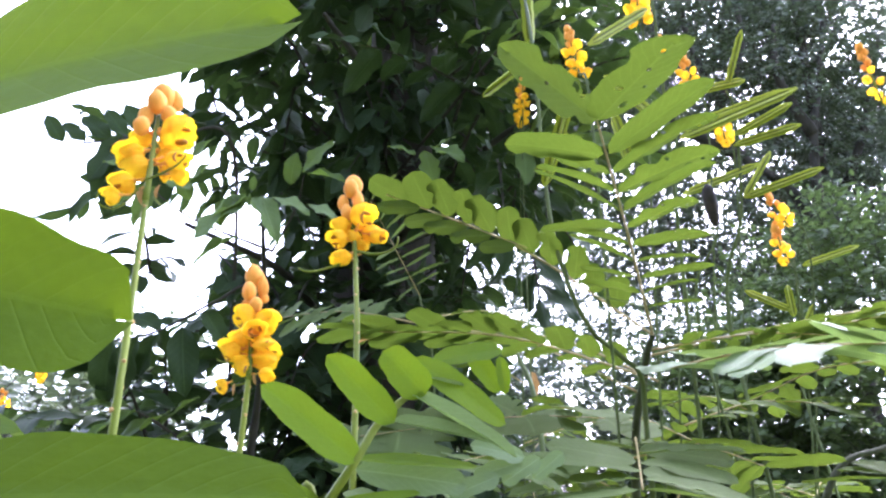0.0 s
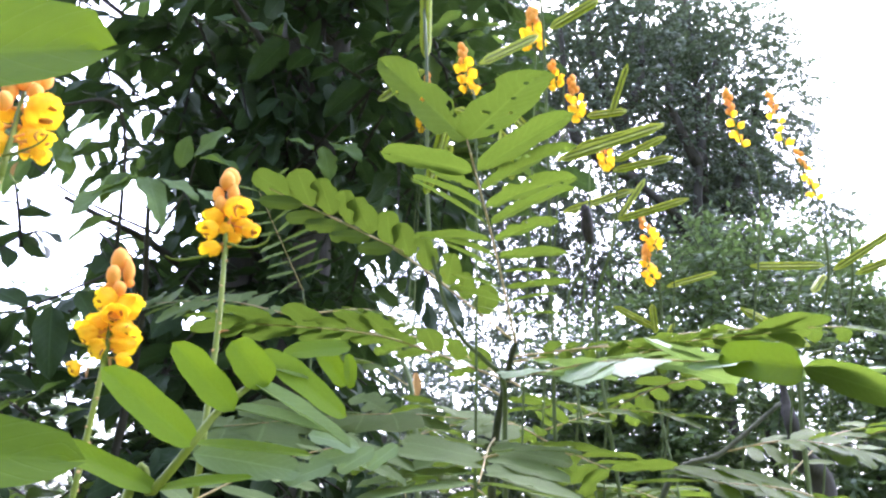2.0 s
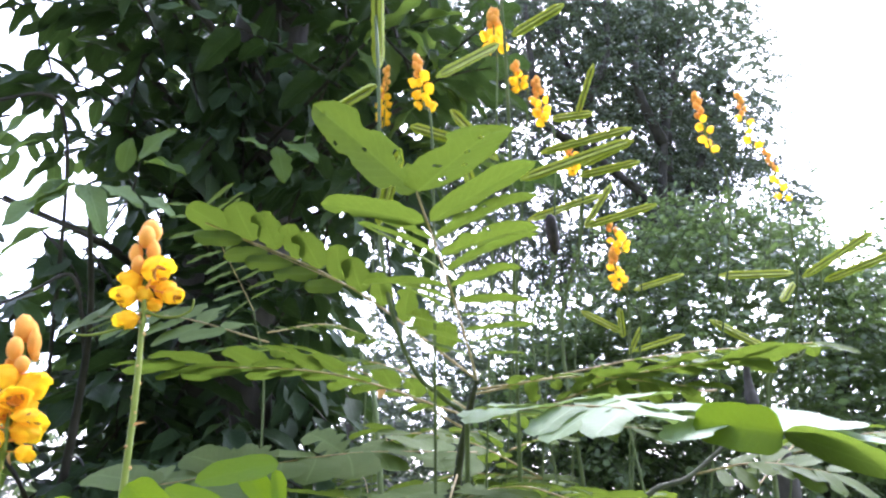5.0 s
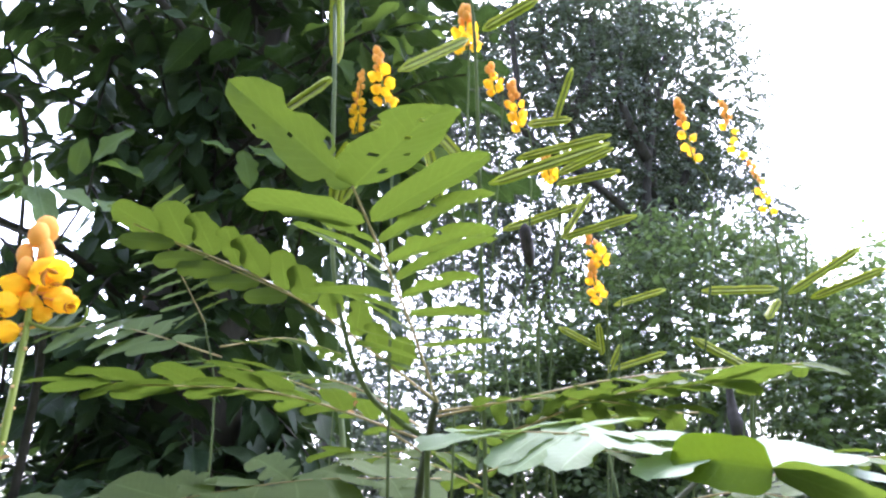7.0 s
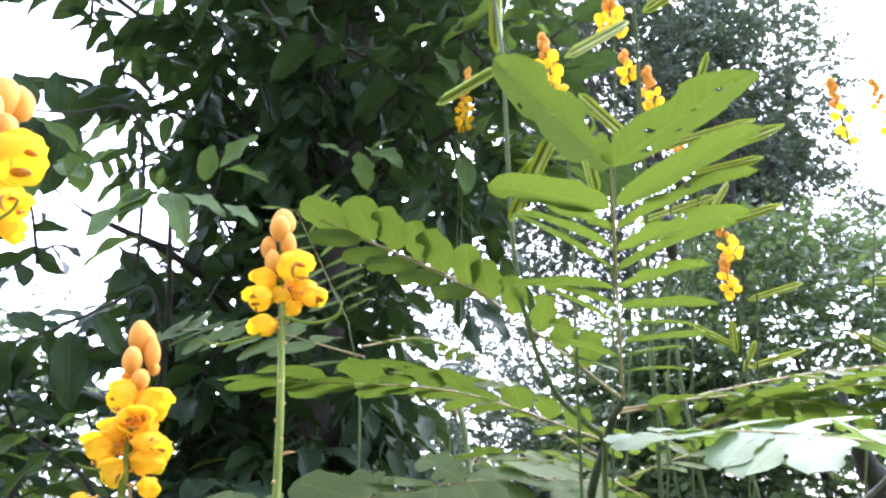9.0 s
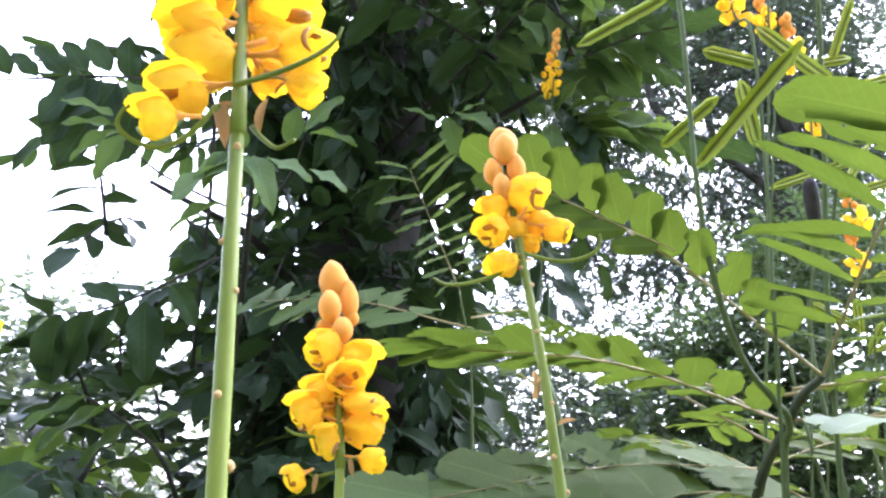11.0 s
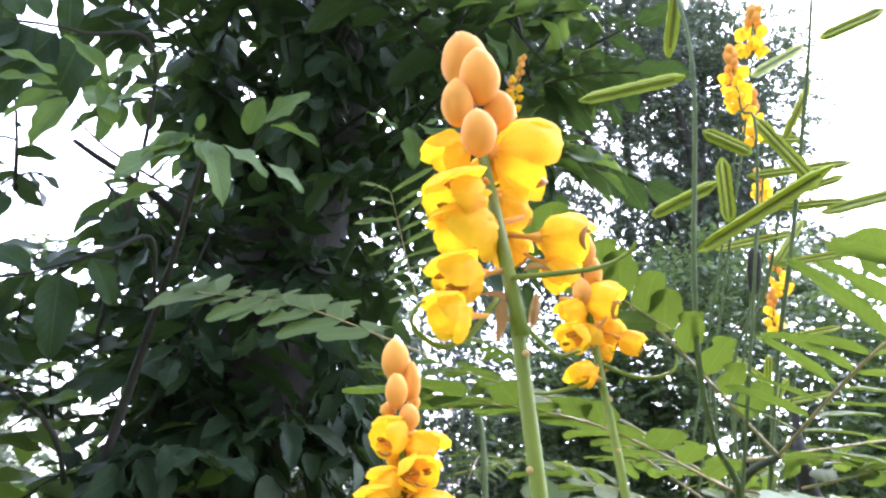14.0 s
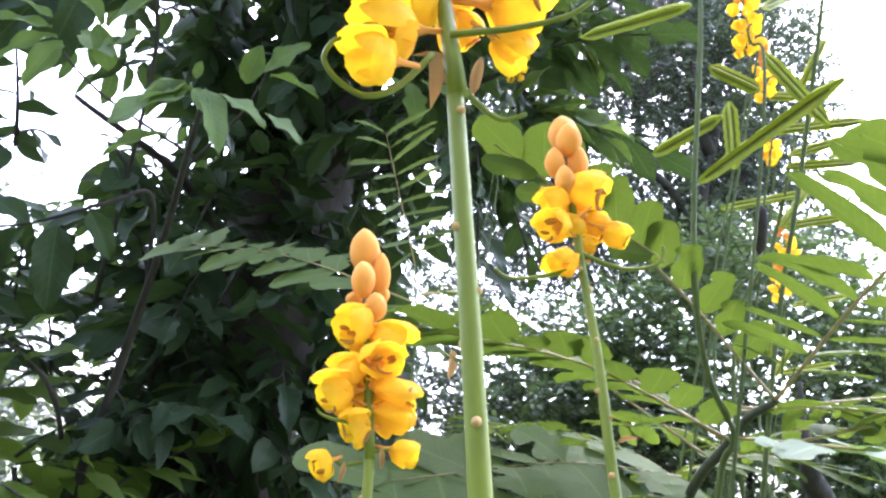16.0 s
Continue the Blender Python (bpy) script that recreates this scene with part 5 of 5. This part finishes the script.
# ---- flower spikes further back ----
def far_spikes():
    g = "far flower spikes"
    lab = "small spike of yellow flowers and orange buds, thin stalk"
    for k, (node, top, foot, nf, nb, bloom) in enumerate((
            ((0.235, 0.982, 2.333), (0.223, 0.987, 2.428), (0.30, 1.2), 9, 6, 0.018),
            ((0.300, 2.194, 3.019), (0.300, 2.125, 3.212), (0.30, 2.4), 8, 6, 0.027),
            ((0.296, 2.252, 3.041), (0.295, 2.200, 3.162), (0.26, 2.45), 6, 4, 0.027),
            ((0.623, 1.428, 2.607), (0.594, 1.399, 2.701), (0.60, 1.7), 7, 5, 0.024),
            ((0.559, 1.413, 2.682), (0.542, 1.398, 2.733), (0.52, 1.75), 5, 2, 0.024),
            ((0.428, 1.191, 2.621), (0.420, 1.166, 2.693), (0.45, 1.6), 6, 5, 0.027),
            ((0.757, 1.584, 2.551), (0.739, 1.565, 2.613), (0.75, 1.9), 5, 2, 0.024),
            ((1.010, 1.329, 2.511), (0.962, 1.289, 2.638), (0.95, 1.65), 4, 5, 0.023),
            ((1.203, 1.418, 2.590), (1.154, 1.377, 2.720), (1.15, 1.75), 3, 4, 0.022),
            ((1.395, 1.568, 2.516), (1.330, 1.530, 2.648), (1.30, 1.85), 4, 3, 0.022),
            ((0.994, 1.804, 2.411), (0.943, 1.784, 2.495), (1.0, 2.1), 6, 2, 0.027),
            ((0.991, 1.840, 2.312), (0.960, 1.811, 2.411), (1.02, 2.12), 5, 4, 0.027),
            ((-1.985, 3.50, 2.37), (-1.99, 3.48, 2.45), (-1.95, 3.6), 6, 1, 0.030),
            ((-2.062, 3.50, 2.29), (-2.07, 3.48, 2.35), (-2.0, 3.6), 5, 0, 0.030),
            ((-2.224, 3.50, 2.15), (-2.23, 3.48, 2.23), (-2.2, 3.6), 5, 1, 0.030))):
        n = Vector(node)
        pts = [(foot[0], foot[1], -0.02), (foot[0] * 0.7 + n.x * 0.3, foot[1] * 0.7 + n.y * 0.3, n.z * 0.55), tuple(n - (Vector(top) - n) * 1.2 + Vector((0, 0, -0.02))), node]
        r = plant("flower_spike", lab, "flower", pts, 0.0030, 0.0018, STALK, g, 0, 20 + k, 7)
        fl, bd = spiral(nf + 2, nb + 2, k, -0.06, 0.5)
        spike(r, node, top, fl, bd, bloom * 0.86, 30 + k)
        leafy(r, pts, 1 + k % 2, 50 + k)


far_spikes()


# ---- young leaves in front ----
def young_leaves():
    r = plant("young_shoot", "young shoot with bright green unfolding leaflets", "shrub", [(-0.13, 0.40, -0.02), (-0.12, 0.42, 1.2), (-0.097, 0.474, 1.591), (-0.080, 0.476, 1.608), (-0.059, 0.472, 1.638), (-0.045, 0.481, 1.664), (-0.026, 0.491, 1.685)], 0.0040, 0.0026, STEM, "", 0, 9)
    for a, b, nrm, mesh, w in (
            ((-0.056, 0.471, 1.639), (-0.117, 0.442, 1.685), (0.3, -0.9, 0.3), 0, 0.62), ((-0.033, 0.479, 1.665), (-0.079, 0.459, 1.708), (0.2, -0.95, 0.15), 0, 0.70),
            ((-0.012, 0.490, 1.686), (-0.043, 0.483, 1.717), (0.1, -0.97, 0.1), 1, 1.0), ((-0.023, 0.501, 1.714), (0.051, 0.537, 1.673), (0.2, -0.9, 0.3), 0, 0.5),
            ((-0.025, 0.489, 1.687), (0.054, 0.510, 1.645), (0.3, -0.72, 0.62), 3, 0.32), ((-0.036, 0.487, 1.667), (0.038, 0.500, 1.654), (0.1, -0.70, 0.7), 3, 0.32),
            ((-0.060, 0.482, 1.641), (0.025, 0.498, 1.640), (0.05, -0.55, 0.85), 0, 0.36), ((-0.060, 0.490, 1.634), (0.018, 0.502, 1.627), (0.05, -0.92, 0.35), 4, 0.72), ((-0.077, 0.475, 1.609), (-0.144, 0.443, 1.638), (0.2, -0.8, 0.5), 0, 0.46),
            ((-0.079, 0.475, 1.609), (-0.015, 0.481, 1.622), (0.0, -0.55, 0.85), 0, 0.4), ((0.048, 0.547, 1.733), (-0.008, 0.529, 1.721), (0.0, -0.8, 0.6), 0, 0.75),
            ((-0.022, 0.507, 1.700), (0.016, 0.522, 1.699), (0.0, -0.6, 0.8), 3, 0.6), ((0.019, 0.543, 1.729), (0.049, 0.559, 1.702), (0.2, -0.9, 0.2), 0, 0.9), ((0.046, 0.552, 1.728), (0.052, 0.556, 1.698), (0.4, -0.9, 0.1), 0, 0.8),
            ((0.060, 0.520, 1.646), (0.020, 0.510, 1.654), (0.1, -0.9, 0.4), 4, 0.8), ((0.058, 0.520, 1.643), (0.022, 0.512, 1.632), (0.1, -0.9, 0.3), 4, 0.8), ((0.072, 0.530, 1.647), (0.044, 0.526, 1.628), (0.1, -0.9, 0.3), 4, 0.9), ((0.092, 0.545, 1.652), (0.068, 0.540, 1.632), (0.1, -0.9, 0.3), 4, 0.9), ((0.040, 0.512, 1.633), (0.005, 0.500, 1.618), (0.1, -0.9, 0.3), 4, 0.8)):
        ln = (Vector(b) - Vector(a)).length
        put("leaflet", (YOUNGS + [SHEEN_FOLD, SHEEN_LEAF] + SHADED_YOUNGS)[mesh], r, frame_of(a, Vector(b) - Vector(a), nrm, (ln * w, ln, ln * w)))
    frond(r, (-0.088, 0.559, 1.593), (0.062, 0.742, 1.672), (0.1, -0.3, 0.9), 8, 0.05, 0.085, 0.01, 0.1, (75, 46), 0.1, 41, meshes=SKYLIT_LEAFLETS, thick=0.0011)
    n = plant("near_leaves", "broad pale green leaves close by with light shining through", "shrub", [(-0.22, 0.10, -0.02), (-0.20, 0.10, 1.0), (-0.16, 0.12, 1.60)], 0.005, 0.003, RACHIS, "", 0, 10)
    for a, b, nrm, mesh, w in (((-0.152, 0.162, 1.706), (-0.041, 0.136, 1.731), (0.1, -0.9, 0.35), 5, 1.0), ((-0.144, 0.150, 1.656), (-0.075, 0.152, 1.650), (0.0, -0.9, 0.3), 6, 1.0)):
        ln = (Vector(b) - Vector(a)).length
        put("leaflet", (YOUNGS + [SHEEN_FOLD, SHEEN_LEAF] + SHADED_YOUNGS)[mesh], n, frame_of(a, Vector(b) - Vector(a), nrm, (ln * w, ln, ln * w)))
    for a, b, nrm, mesh, w in (((-0.138, 0.171, 1.604), (-0.034, 0.179, 1.611), (0.0, -0.75, 0.6), 5, 0.62),):
        ln = (Vector(b) - Vector(a)).length
        put("leaflet", (YOUNGS + [SHEEN_FOLD, SHEEN_LEAF] + SHADED_YOUNGS)[mesh], r, frame_of(a, Vector(b) - Vector(a), nrm, (ln * w, ln, ln * w)))


young_leaves()
